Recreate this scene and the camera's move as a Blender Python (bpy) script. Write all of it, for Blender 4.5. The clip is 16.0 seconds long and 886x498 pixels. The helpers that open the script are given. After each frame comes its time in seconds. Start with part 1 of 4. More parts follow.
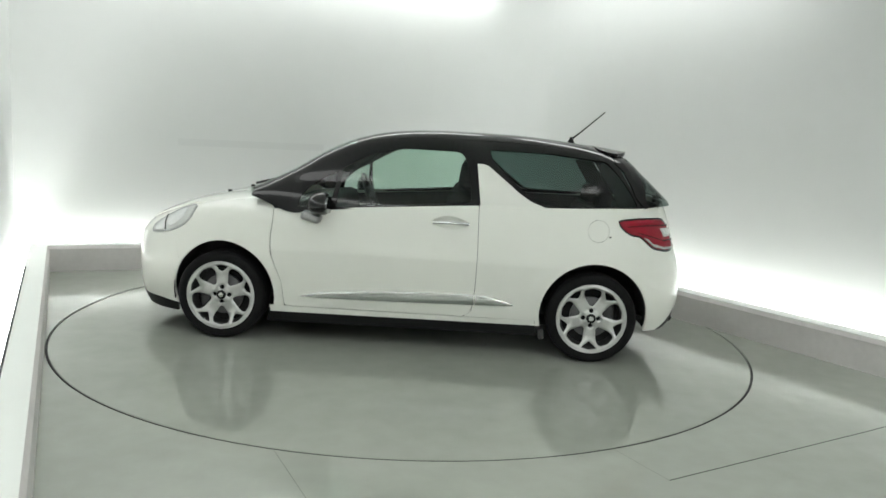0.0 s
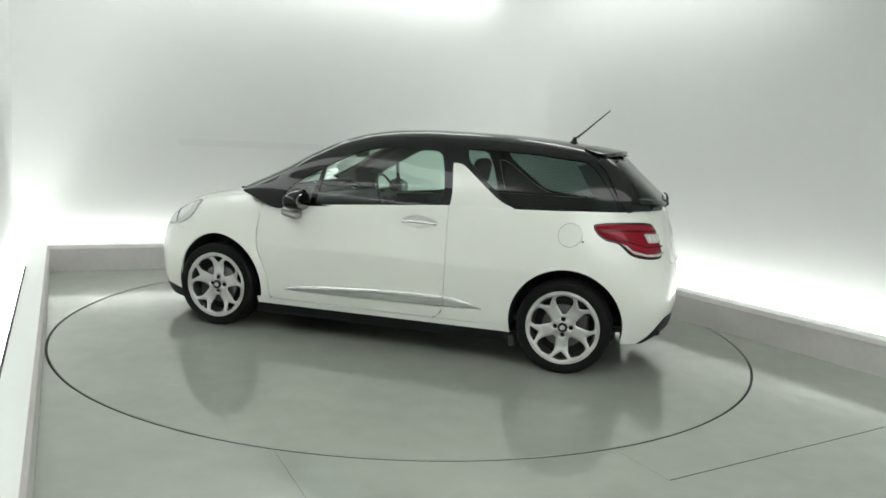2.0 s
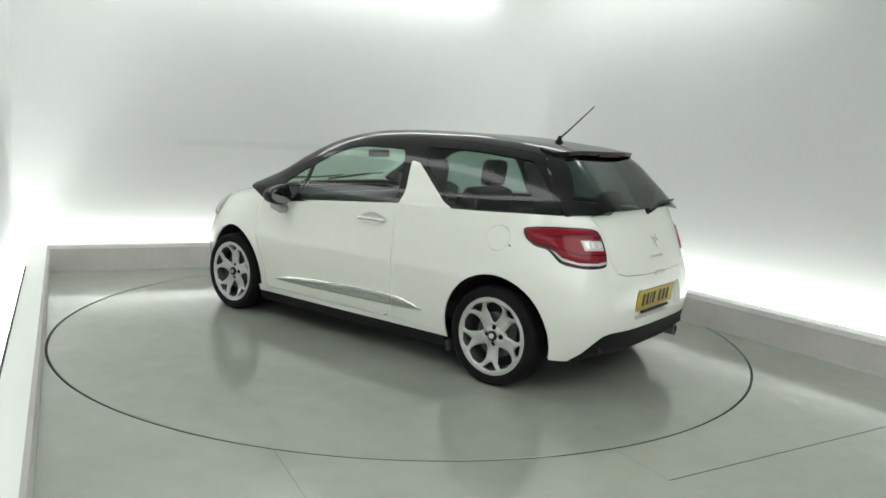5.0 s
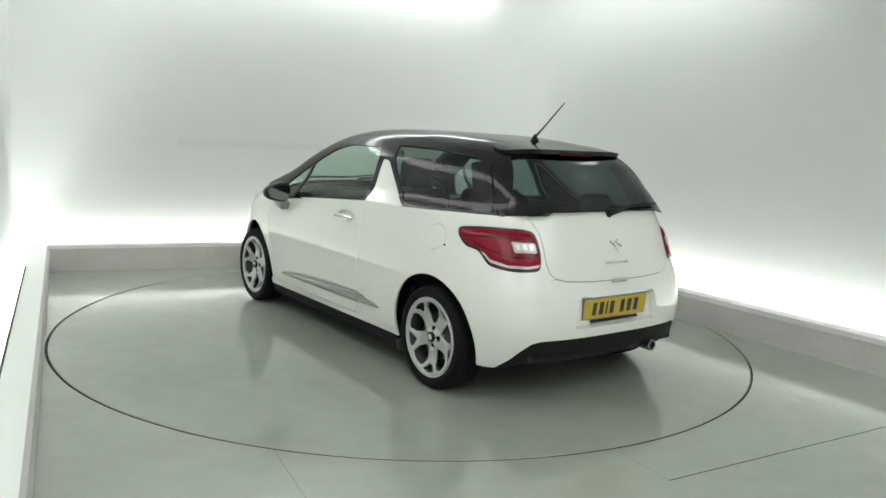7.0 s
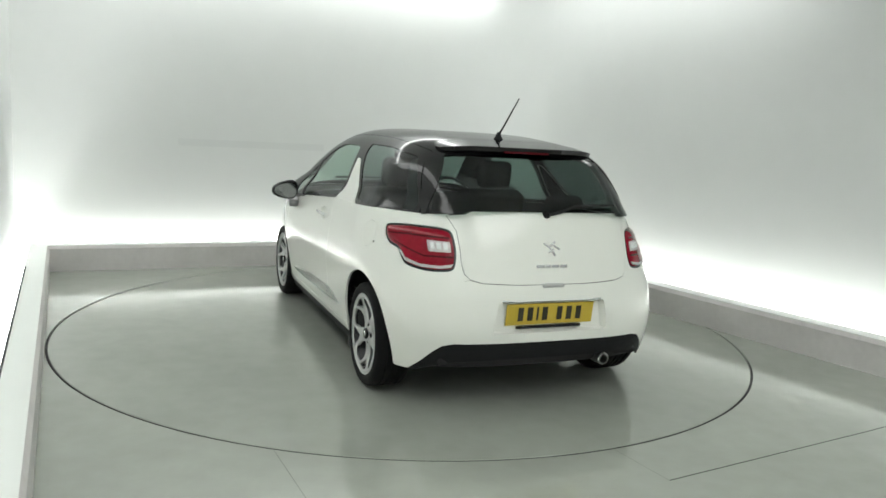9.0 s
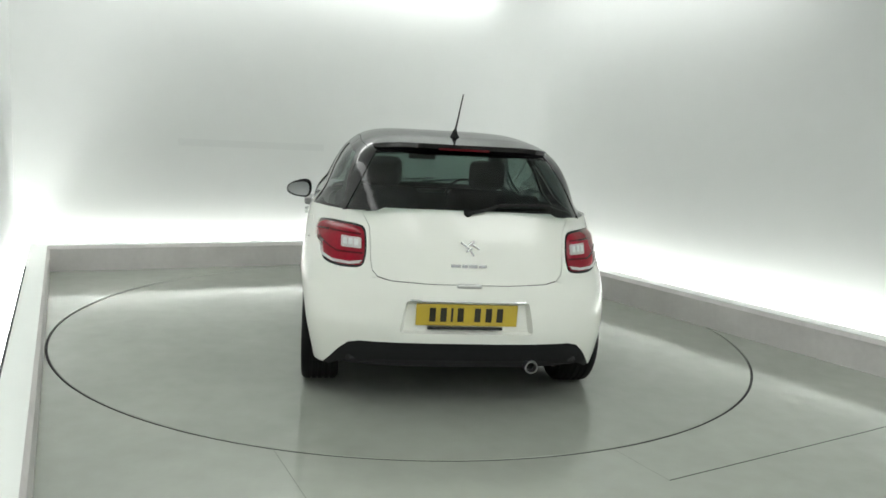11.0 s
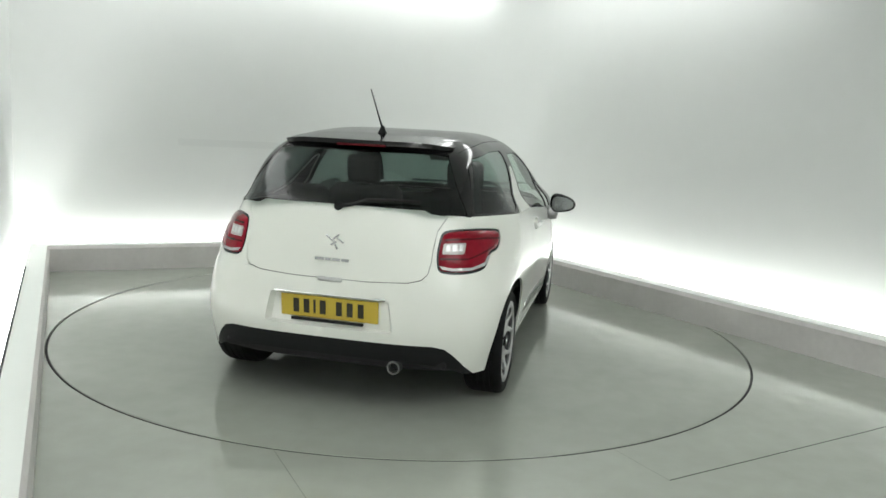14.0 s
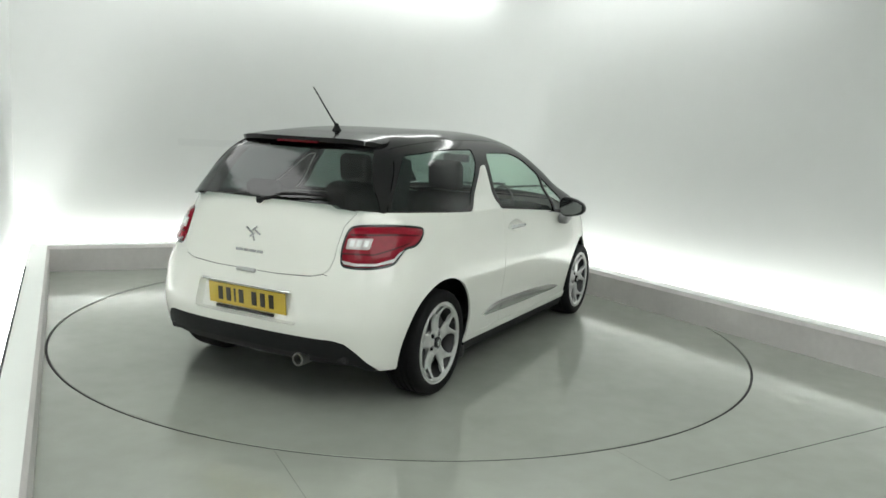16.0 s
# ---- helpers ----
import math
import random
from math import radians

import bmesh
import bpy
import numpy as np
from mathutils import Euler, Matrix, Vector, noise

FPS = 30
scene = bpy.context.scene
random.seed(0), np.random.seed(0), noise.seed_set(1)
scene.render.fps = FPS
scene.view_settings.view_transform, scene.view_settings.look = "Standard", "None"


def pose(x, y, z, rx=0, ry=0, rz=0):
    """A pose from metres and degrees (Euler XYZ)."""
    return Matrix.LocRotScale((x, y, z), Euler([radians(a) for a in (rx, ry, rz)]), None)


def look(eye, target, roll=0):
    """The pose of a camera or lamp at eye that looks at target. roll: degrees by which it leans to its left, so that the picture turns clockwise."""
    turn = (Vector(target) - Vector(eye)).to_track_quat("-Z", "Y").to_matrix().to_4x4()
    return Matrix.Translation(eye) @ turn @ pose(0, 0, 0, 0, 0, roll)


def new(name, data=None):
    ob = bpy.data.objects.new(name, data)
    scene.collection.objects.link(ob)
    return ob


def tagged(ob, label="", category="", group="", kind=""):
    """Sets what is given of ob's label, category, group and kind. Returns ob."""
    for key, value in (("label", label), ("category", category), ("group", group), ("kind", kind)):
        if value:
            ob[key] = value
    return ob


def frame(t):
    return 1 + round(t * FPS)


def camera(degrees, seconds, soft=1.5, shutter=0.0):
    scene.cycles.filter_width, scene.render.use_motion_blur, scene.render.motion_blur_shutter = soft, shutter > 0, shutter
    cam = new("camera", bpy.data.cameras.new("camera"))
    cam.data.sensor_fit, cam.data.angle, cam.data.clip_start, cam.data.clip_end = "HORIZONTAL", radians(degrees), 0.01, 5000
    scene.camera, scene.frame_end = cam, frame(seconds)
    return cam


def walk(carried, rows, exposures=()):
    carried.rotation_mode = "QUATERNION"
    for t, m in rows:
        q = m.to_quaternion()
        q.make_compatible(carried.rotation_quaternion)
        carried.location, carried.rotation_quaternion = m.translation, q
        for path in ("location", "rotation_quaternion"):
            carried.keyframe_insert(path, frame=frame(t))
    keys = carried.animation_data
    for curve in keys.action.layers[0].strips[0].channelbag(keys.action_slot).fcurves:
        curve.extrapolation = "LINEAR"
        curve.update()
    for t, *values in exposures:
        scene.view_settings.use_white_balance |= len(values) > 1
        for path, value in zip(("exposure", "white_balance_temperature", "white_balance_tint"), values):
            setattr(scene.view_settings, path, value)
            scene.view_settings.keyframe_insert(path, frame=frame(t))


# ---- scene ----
cam = camera(60.756, 16.0, soft=1.6)
EYE, AIM = (0.0, -5.622, 1.4386), (0.2507, 0.3045, 0.5369)
walk(cam, [(0.0, look(EYE, AIM, 3.142)), (16.0, look(EYE, AIM, 3.142))], [(0.0, 0.0, 6500, 10), (16.0, 0.0, 6500, 10)])

# heading of the car and of the turntable, every half second: start angle, rate, small unevenness of the drive
CAR_X, CAR_Y = -0.0324, -0.1012


def heading(t):
    wobble = np.interp(t, [0, 4, 6.5, 9, 11.5, 14, 16], [-0.13, 0.14, 0.15, -0.18, -0.01, 0.11, -0.09])
    return 175.212 - 7.1864 * t + float(wobble)


# ---- world: a closed, windowless studio ----
world = bpy.data.worlds.new("studio_dark")
scene.world = world
world.use_nodes = True
world.node_tree.nodes["Background"].inputs[0].default_value = (0.02, 0.02, 0.02, 1)
world.node_tree.nodes["Background"].inputs[1].default_value = 1.0

COVE_POWER = 44.0      # tubes in the trough behind the kerb
TOP_POWER = 8.1        # tubes along the top of the walls
NEAR_FILL_POWER = 3.1       # broad unseen fill strip added above the camera, on the near side
COVE_RIGHT = 21.0      # the dimmer tube along the right wall


# ---- materials ----
def mat(name, color, rough=0.5, metal=0.0, coat=0.0, var=0.0, scale=8.0, bump=0.0, bscale=60.0, rvar=0.0, spec=0.5, coat_rough=0.04):
    m = bpy.data.materials.new(name)
    m.use_nodes = True
    nt = m.node_tree
    b = nt.nodes["Principled BSDF"]
    b.inputs["Base Color"].default_value = (*color, 1)
    b.inputs["Roughness"].default_value = rough
    b.inputs["Metallic"].default_value = metal
    b.inputs["Specular IOR Level"].default_value = spec
    b.inputs["Coat Weight"].default_value = coat
    b.inputs["Coat Roughness"].default_value = coat_rough
    tc = nt.nodes.new("ShaderNodeTexCoord")
    if var or rvar:
        n = nt.nodes.new("ShaderNodeTexNoise")
        n.inputs["Scale"].default_value, n.inputs["Detail"].default_value = scale, 6
        nt.links.new(tc.outputs["Object"], n.inputs["Vector"])
        n2 = nt.nodes.new("ShaderNodeTexNoise")
        n2.inputs["Scale"].default_value, n2.inputs["Detail"].default_value = scale * 7, 4
        nt.links.new(tc.outputs["Object"], n2.inputs["Vector"])
        add = nt.nodes.new("ShaderNodeMath")
        add.operation = "MULTIPLY_ADD"
        nt.links.new(n2.outputs["Fac"], add.inputs[0])
        add.inputs[1].default_value = 0.5
        nt.links.new(n.outputs["Fac"], add.inputs[2])
        if var:
            r = nt.nodes.new("ShaderNodeMapRange")
            r.inputs["From Min"].default_value, r.inputs["From Max"].default_value = 0.4, 1.1
            r.inputs["To Min"].default_value, r.inputs["To Max"].default_value = 1 - var, 1 + var
            nt.links.new(add.outputs[0], r.inputs["Value"])
            mix = nt.nodes.new("ShaderNodeVectorMath")
            mix.operation = "SCALE"
            mix.inputs[0].default_value = color
            nt.links.new(r.outputs[0], mix.inputs["Scale"])
            nt.links.new(mix.outputs[0], b.inputs["Base Color"])
        if rvar:
            r2 = nt.nodes.new("ShaderNodeMapRange")
            r2.inputs["From Min"].default_value, r2.inputs["From Max"].default_value = 0.4, 1.1
            r2.inputs["To Min"].default_value, r2.inputs["To Max"].default_value = max(0.02, rough - rvar), rough + rvar
            nt.links.new(add.outputs[0], r2.inputs["Value"])
            nt.links.new(r2.outputs[0], b.inputs["Roughness"])
    if bump:
        n3 = nt.nodes.new("ShaderNodeTexNoise")
        n3.inputs["Scale"].default_value, n3.inputs["Detail"].default_value = bscale, 5
        nt.links.new(tc.outputs["Object"], n3.inputs["Vector"])
        bp = nt.nodes.new("ShaderNodeBump")
        bp.inputs["Strength"].default_value, bp.inputs["Distance"].default_value = bump, 0.004
        nt.links.new(n3.outputs["Fac"], bp.inputs["Height"])
        nt.links.new(bp.outputs[0], b.inputs["Normal"])
    return m


def glow(name, color, power):
    m = bpy.data.materials.new(name)
    m.use_nodes = True
    nt = m.node_tree
    nt.nodes.remove(nt.nodes["Principled BSDF"])
    e = nt.nodes.new("ShaderNodeEmission")
    e.inputs[0].default_value, e.inputs[1].default_value = (*color, 1), power
    nt.links.new(e.outputs[0], nt.nodes["Material Output"].inputs[0])
    return m


def glass(name, tint, gloss_rough=0.02):
    m = bpy.data.materials.new(name)
    m.use_nodes = True
    nt = m.node_tree
    nt.nodes.remove(nt.nodes["Principled BSDF"])
    t, g = nt.nodes.new("ShaderNodeBsdfTransparent"), nt.nodes.new("ShaderNodeBsdfGlossy")
    t.inputs[0].default_value, g.inputs["Roughness"].default_value = (*tint, 1), gloss_rough
    lw, mx = nt.nodes.new("ShaderNodeLayerWeight"), nt.nodes.new("ShaderNodeMixShader")
    lw.inputs["Blend"].default_value = 0.5
    p5, f = nt.nodes.new("ShaderNodeMath"), nt.nodes.new("ShaderNodeMath")
    p5.operation, f.operation = "POWER", "MULTIPLY_ADD"
    nt.links.new(lw.outputs["Facing"], p5.inputs[0])
    p5.inputs[1].default_value = 5.0
    nt.links.new(p5.outputs[0], f.inputs[0])
    f.inputs[1].default_value, f.inputs[2].default_value = 0.9, 0.05
    nt.links.new(f.outputs[0], mx.inputs[0])
    nt.links.new(t.outputs[0], mx.inputs[1])
    nt.links.new(g.outputs[0], mx.inputs[2])
    nt.links.new(mx.outputs[0], nt.nodes["Material Output"].inputs[0])
    return m


M_FLOOR = mat("polished_grey_resin", (0.335, 0.355, 0.316), 0.10, var=0.11, scale=1.3, rvar=0.03, bump=0.03, bscale=9, spec=0.68)
M_DISC = mat("polished_grey_resin_disc", (0.322, 0.342, 0.304), 0.095, var=0.11, scale=1.1, rvar=0.03, bump=0.03, bscale=8, spec=0.68)
M_GAP = mat("dark_joint", (0.02, 0.022, 0.02), 0.8)
M_JOINT = mat("filled_floor_joint", (0.13, 0.14, 0.125), 0.5, var=0.25, scale=6)
M_WALL = mat("white_studio_paint", (0.62, 0.635, 0.625), 0.55, var=0.02, scale=0.8, bump=0.05, bscale=14)
M_CEIL = mat("white_ceiling_paint", (0.6, 0.615, 0.605), 0.7, var=0.02, scale=1.0)
M_KERB = mat("grey_kerb_paint", (0.60, 0.58, 0.57), 0.45, var=0.09, scale=3.5, bump=0.05, bscale=40)
M_KERBTOP = mat("white_kerb_paint", (0.75, 0.78, 0.75), 0.4, var=0.02, scale=2.0)
M_TRIM = mat("pale_grey_trim", (0.6, 0.62, 0.61), 0.6, var=0.03, scale=3)
M_BAND = mat("darker_wall_band", (0.585, 0.60, 0.593), 0.6, var=0.02, scale=2)
M_COVE = glow("cove_tube_light", (0.975, 1.0, 0.972), COVE_POWER)
M_TOP = glow("top_tube_light", (0.975, 1.0, 0.972), TOP_POWER)
# fill lights added out of view: left wall top, then above the camera
M_LEFT_FILL = glow("left_fill_light", (0.975, 1.0, 0.972), TOP_POWER * 0.42)
M_NEAR_FILL = glow("near_fill_light", (0.975, 1.0, 0.972), NEAR_FILL_POWER)
M_COVE_R = glow("dim_cove_tube_light", (0.975, 1.0, 0.972), COVE_RIGHT)
M_WHITE = mat("white_car_paint", (0.79, 0.805, 0.75), 0.35, coat=1.0, coat_rough=0.07, var=0.012, scale=2.0, spec=0.4)
M_BLACK = mat("gloss_black_car_paint", (0.006, 0.006, 0.0065), 0.35, coat=0.75, coat_rough=0.08, spec=0.0, var=0.1, scale=3.0)
M_PLASTIC = mat("textured_black_plastic", (0.008, 0.0085, 0.009), 0.6, spec=0.22, var=0.12, scale=20, bump=0.2, bscale=400)
M_GLOSSPL = mat("gloss_black_trim", (0.015, 0.015, 0.017), 0.18, var=0.1, scale=10)
M_DEFLECT = mat("scuffed_grey_plastic", (0.03, 0.03, 0.03), 0.7, var=0.2, scale=25)
M_INNER = mat("dark_underseal", (0.012, 0.012, 0.013), 0.85, var=0.2, scale=9)
M_RUBBER = mat("tyre_rubber", (0.008, 0.008, 0.0085), 0.7, spec=0.15, var=0.15, scale=25, bump=0.15, bscale=200)
M_ALLOY = mat("silver_alloy", (0.50, 0.51, 0.50), 0.30, metal=0.65, coat=0.3, var=0.12, scale=12)
# alloy with the barrel's shade put into its colour; calipers and lamp dividers share it
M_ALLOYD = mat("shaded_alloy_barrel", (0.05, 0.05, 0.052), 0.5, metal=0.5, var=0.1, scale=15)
M_DISCBR = mat("brushed_steel_disc", (0.13, 0.13, 0.135), 0.35, metal=1.0, var=0.08, scale=40)
M_CHROME = mat("chrome", (0.78, 0.8, 0.8), 0.1, metal=1.0, var=0.02, scale=20)
M_RED = mat("red_lens", (0.235, 0.004, 0.015), 0.16, spec=0.22, coat=0.15, var=0.15, scale=30)
M_REDDARK = mat("dark_red_lens", (0.065, 0.002, 0.005), 0.16, spec=0.22, coat=0.15, var=0.15, scale=30)
M_CLEAR = mat("clear_lamp_lens", (0.40, 0.42, 0.41), 0.15, coat=1.0, var=0.12, scale=60)
M_TCLEAR = mat("clear_tail_lens", (0.5, 0.47, 0.47), 0.15, coat=1.0, var=0.25, scale=90)
M_TGREY = mat("grey_lamp_housing", (0.48, 0.44, 0.44), 0.2, coat=0.6, var=0.2, scale=70)
M_BADGE = mat("dull_chrome_badge", (0.62, 0.63, 0.63), 0.25, metal=1.0, var=0.05, scale=20)
M_EXHAUST = mat("dull_steel_tip", (0.33, 0.33, 0.33), 0.28, metal=1.0, var=0.1, scale=30)
M_BEZEL = mat("grey_lamp_bezel", (0.70, 0.71, 0.70), 0.22, metal=0.3, coat=0.8, var=0.1, scale=40)
M_REFL = mat("lamp_reflector", (0.8, 0.82, 0.82), 0.25, metal=0.3, var=0.1, scale=60)
M_YELLOW = mat("yellow_plate", (0.52, 0.38, 0.035), 0.35, coat=0.4, var=0.04, scale=10)
M_INK = mat("black_ink", (0.02, 0.018, 0.01), 0.4)
M_SEAT = mat("charcoal_cloth", (0.016, 0.016, 0.018), 0.9, var=0.2, scale=40, bump=0.3, bscale=300)
M_CABIN = mat("dark_cabin_plastic", (0.022, 0.022, 0.024), 0.6, var=0.1, scale=20)
M_HEADLIN = mat("grey_headlining", (0.10, 0.105, 0.105), 0.9, var=0.05, scale=20)
M_GLASS = glass("green_tinted_glass", (0.69, 0.82, 0.75), 0.05)
M_PRIV = glass("dark_privacy_glass", (0.25, 0.33, 0.31), 0.10)
M_REARGL = glass("dark_rear_glass", (0.15, 0.20, 0.188), 0.09)
M_MIRROR = mat("mirror_glass", (0.2, 0.21, 0.21), 0.08, metal=1.0)


# ---- mesh helpers ----
def part(name, bm, material, parent, label="", smooth=False):
    bm.normal_update()
    me = bpy.data.meshes.new(name)
    bm.to_mesh(me)
    bm.free()
    for m in material if isinstance(material, (list, tuple)) else [material]:
        me.materials.append(m)
    if smooth:
        me.polygons.foreach_set("use_smooth", [True] * len(me.polygons))
        me.set_sharp_from_angle(angle=radians(40))
    ob = new(name, me)
    if parent is not None:
        ob.parent = parent
    if label:
        ob["label"] = label
    return ob


def prism(pts, z0, z1):
    bm = bmesh.new()
    lo = [bm.verts.new((x, y, z0)) for x, y in pts]
    hi = [bm.verts.new((x, y, z1)) for x, y in pts]
    bm.faces.new(lo[::-1]), bm.faces.new(hi)
    for i in range(len(pts)):
        j = (i + 1) % len(pts)
        bm.faces.new((lo[i], lo[j], hi[j], hi[i]))
    bmesh.ops.recalc_face_normals(bm, faces=bm.faces)
    return bm


def box(sx, sy, sz, m=Matrix(), bevel=0.0, seg=2):
    bm = bmesh.new()
    bmesh.ops.create_cube(bm, size=1, matrix=Matrix.Diagonal((sx, sy, sz, 1)))
    if bevel:
        bmesh.ops.bevel(bm, geom=bm.edges[:], offset=bevel, segments=seg, affect="EDGES", profile=0.5)
    bm.transform(m)
    return bm


def lathe(profile, seg=64, axis="Y", closed=False):
    """Turns (radius, along) pairs about an axis."""
    bm = bmesh.new()
    rings = []
    for r, a in profile:
        ring = []
        for i in range(seg):
            c, s = math.cos(2 * math.pi * i / seg), math.sin(2 * math.pi * i / seg)
            v = (r * c, a, r * s) if axis == "Y" else ((r * c, r * s, a) if axis == "Z" else (a, r * c, r * s))
            ring.append(bm.verts.new(v))
        rings.append(ring)
    pairs = list(zip(rings, rings[1:])) + ([(rings[-1], rings[0])] if closed else [])
    for A, B in pairs:
        for i in range(seg):
            j = (i + 1) % seg
            bm.faces.new((A[i], A[j], B[j], B[i]))
    bmesh.ops.recalc_face_normals(bm, faces=bm.faces)
    return bm


def tube(points, radius, seg=10, radius_end=None):
    """A round bar along points, with closed ends."""
    bm = bmesh.new()
    P = [Vector(q) for q in points]
    rings = []
    for i, q in enumerate(P):
        d = (P[min(i + 1, len(P) - 1)] - P[max(i - 1, 0)]).normalized()
        u = d.cross(Vector((0, 0, 1)) if abs(d.z) < 0.95 else Vector((1, 0, 0))).normalized()
        w = d.cross(u)
        r = radius if radius_end is None else radius + (radius_end - radius) * i / (len(P) - 1)
        rings.append([bm.verts.new(q + (u * math.cos(a) + w * math.sin(a)) * r) for a in (2 * math.pi * k / seg for k in range(seg))])
    for A, B in zip(rings, rings[1:]):
        for i in range(seg):
            bm.faces.new((A[i], A[(i + 1) % seg], B[(i + 1) % seg], B[i]))
    bm.faces.new(rings[0][::-1]), bm.faces.new(rings[-1])
    bmesh.ops.recalc_face_normals(bm, faces=bm.faces)
    return bm


# ---- the studio ----
# kerb corners on the floor: back left, back right, and the two ends behind the camera
E_BACK = Vector((0.910, 0.414)).normalized()
E_LEFT = Vector((0.414, -0.910)).normalized()
E_RIGHT = Vector((0.532, -0.847)).normalized()
K_BL, K_BR = Vector((-3.29, 1.30)), Vector((0.664, 3.104))
KERB_H, KERB_W, WALL_D, RIGHT_D, ROOM_H = 0.24, 0.160, 0.283, 0.20, 3.15
CHAMFER = 0.018


def out(e, left):
    return Vector((e.y, -e.x)) if left else Vector((-e.y, e.x))


O_LEFT, O_BACK, O_RIGHT = out(E_LEFT, True), out(E_BACK, False), out(E_RIGHT, False)


def cross2(p, d, q, e):
    k = ((q - p).x * e.y - (q - p).y * e.x) / (d.x * e.y - d.y * e.x)
    return p + d * k


def offset_room(d):
    """The room's outline, d outside the kerb's inner face: back left, back right, near right, near left."""
    bl = cross2(K_BL + O_LEFT * d, E_LEFT, K_BL + O_BACK * d, E_BACK)
    right = d + RIGHT_D * min(1.0, max(0.0, (d - KERB_W) / (WALL_D - KERB_W)))
    br = cross2(K_BR + O_RIGHT * right, E_RIGHT, K_BR + O_BACK * d, E_BACK)
    near = Vector((0.0, -6.9)) - O_BACK * d
    return bl, br, cross2(br, E_RIGHT, near, E_BACK), cross2(bl, E_LEFT, near, E_BACK)


R0, R1, R2, R3 = offset_room(0), offset_room(KERB_W), offset_room(WALL_D), offset_room(WALL_D + 0.15)
if O_LEFT.dot(Vector((-1, 0))) < 0:
    raise ValueError("outward side")


def run(name, a, b, c, d, z0, z1, material, label, category):
    return tagged(part(name, prism([tuple(a), tuple(b), tuple(c), tuple(d)], z0, z1), material, None), label, category, kind="structure")


RC = offset_room(CHAMFER)


def kerb(name, i, j):
    """A kerb with a chamfered inner edge, below its white cap."""
    bm = bmesh.new()
    ends = [[bm.verts.new((*q, z)) for q, z in ((R0[k], 0), (R0[k], KERB_H - 0.034), (RC[k], KERB_H - 0.004), (R1[k], KERB_H - 0.004), (R1[k], 0))] for k in (i, j)]
    for k in range(5):
        bm.faces.new((ends[0][k - 1], ends[0][k], ends[1][k], ends[1][k - 1]))
    bm.faces.new(ends[0][::-1]), bm.faces.new(ends[1])
    bmesh.ops.recalc_face_normals(bm, faces=bm.faces)
    return tagged(part(name, bm, M_KERB, None), "low grey painted kerb along the studio wall", "kerb", kind="structure")


for tag_, i, j in (("back", 0, 1), ("right", 1, 2), ("near", 2, 3), ("left", 3, 0)):
    kerb("kerb_" + tag_, i, j)
    run("kerb_cap_" + tag_, RC[i], RC[j], R1[j], R1[i], KERB_H - 0.004, KERB_H, M_KERBTOP, "white cap along the top of the kerb", "trim")
for tag_, i, j in (("back", 0, 1), ("right", 1, 2), ("near", 2, 3), ("left", 3, 0)):
    run("wall_" + tag_, R2[i], R2[j], R3[j], R3[i], -0.05, ROOM_H, M_WALL, "smooth white painted studio wall", "wall")
# rounded corner between the back and the right wall
CORNER_R = 1.0
cc = cross2(R2[0] - O_BACK * CORNER_R, E_BACK, R2[1] - O_RIGHT * CORNER_R, E_RIGHT)
a0, a1 = math.atan2(O_BACK.y, O_BACK.x), math.atan2(O_RIGHT.y, O_RIGHT.x)
bend = [cc + Vector((math.cos(a0 + (a1 - a0) * k / 16), math.sin(a0 + (a1 - a0) * k / 16))) * CORNER_R for k in range(17)]
corner_ob = part("wall_corner", prism([tuple(q) for q in bend] + [tuple(R2[1])], -0.05, ROOM_H), M_WALL, None, "", True)
tagged(corner_ob, "smooth rounded white wall corner", "wall", kind="structure")
# white floor of the light trough
for tag_, i, j in (("back", 0, 1), ("right", 1, 2), ("near", 2, 3), ("left", 3, 0)):
    run("trough_" + tag_, R1[i], R1[j], R2[j], R2[i], 0.0, 0.05, M_KERBTOP, "white floor of the light trough behind the kerb", "trough")
# thin strip added to draw a faint darker band on the back wall
band_a = R2[0] + E_BACK * 1.43
run("wall_band", band_a - O_BACK * 0.004, band_a + E_BACK * 1.5 - O_BACK * 0.004, band_a + E_BACK * 1.5, band_a, 1.185, 1.255, M_BAND, "faint pale grey band along the wall", "trim")
# dark joint along the outer edge of the kerb
j0, j3 = offset_room(KERB_W - 0.003), offset_room(KERB_W - 0.014)
run("kerb_joint", j0[3], j0[0] + E_LEFT * 1.2, j3[0] + E_LEFT * 1.2, j3[3], KERB_H, KERB_H + 0.003, M_GAP, "thin dark joint along the kerb", "trim")
ceiling = tagged(part("ceiling", prism([tuple(v) for v in R3], ROOM_H, ROOM_H + 0.1), M_CEIL, None), "plain white studio ceiling", "ceiling", kind="structure")

TABLE_R, GAP = 2.441, 0.012
# floor sheet with a round opening for the turntable
bm = bmesh.new()
SEG = 256
ring = [bm.verts.new(((TABLE_R + GAP) * math.cos(2 * math.pi * k / SEG), (TABLE_R + GAP) * math.sin(2 * math.pi * k / SEG), 0)) for k in range(SEG)]
outer = [bm.verts.new((v.x, v.y, 0)) for v in R2]
edges = [bm.edges.new((ring[k], ring[(k + 1) % SEG])) for k in range(SEG)] + [bm.edges.new((outer[k], outer[(k + 1) % 4])) for k in range(4)]
bmesh.ops.triangle_fill(bm, use_beauty=True, use_dissolve=False, edges=edges)
for f in [f for f in bm.faces if f.calc_center_median().to_2d().length < TABLE_R - 0.02]:
    bm.faces.remove(f)
for f in bm.faces:
    if f.normal.z < 0:
        f.normal_flip()
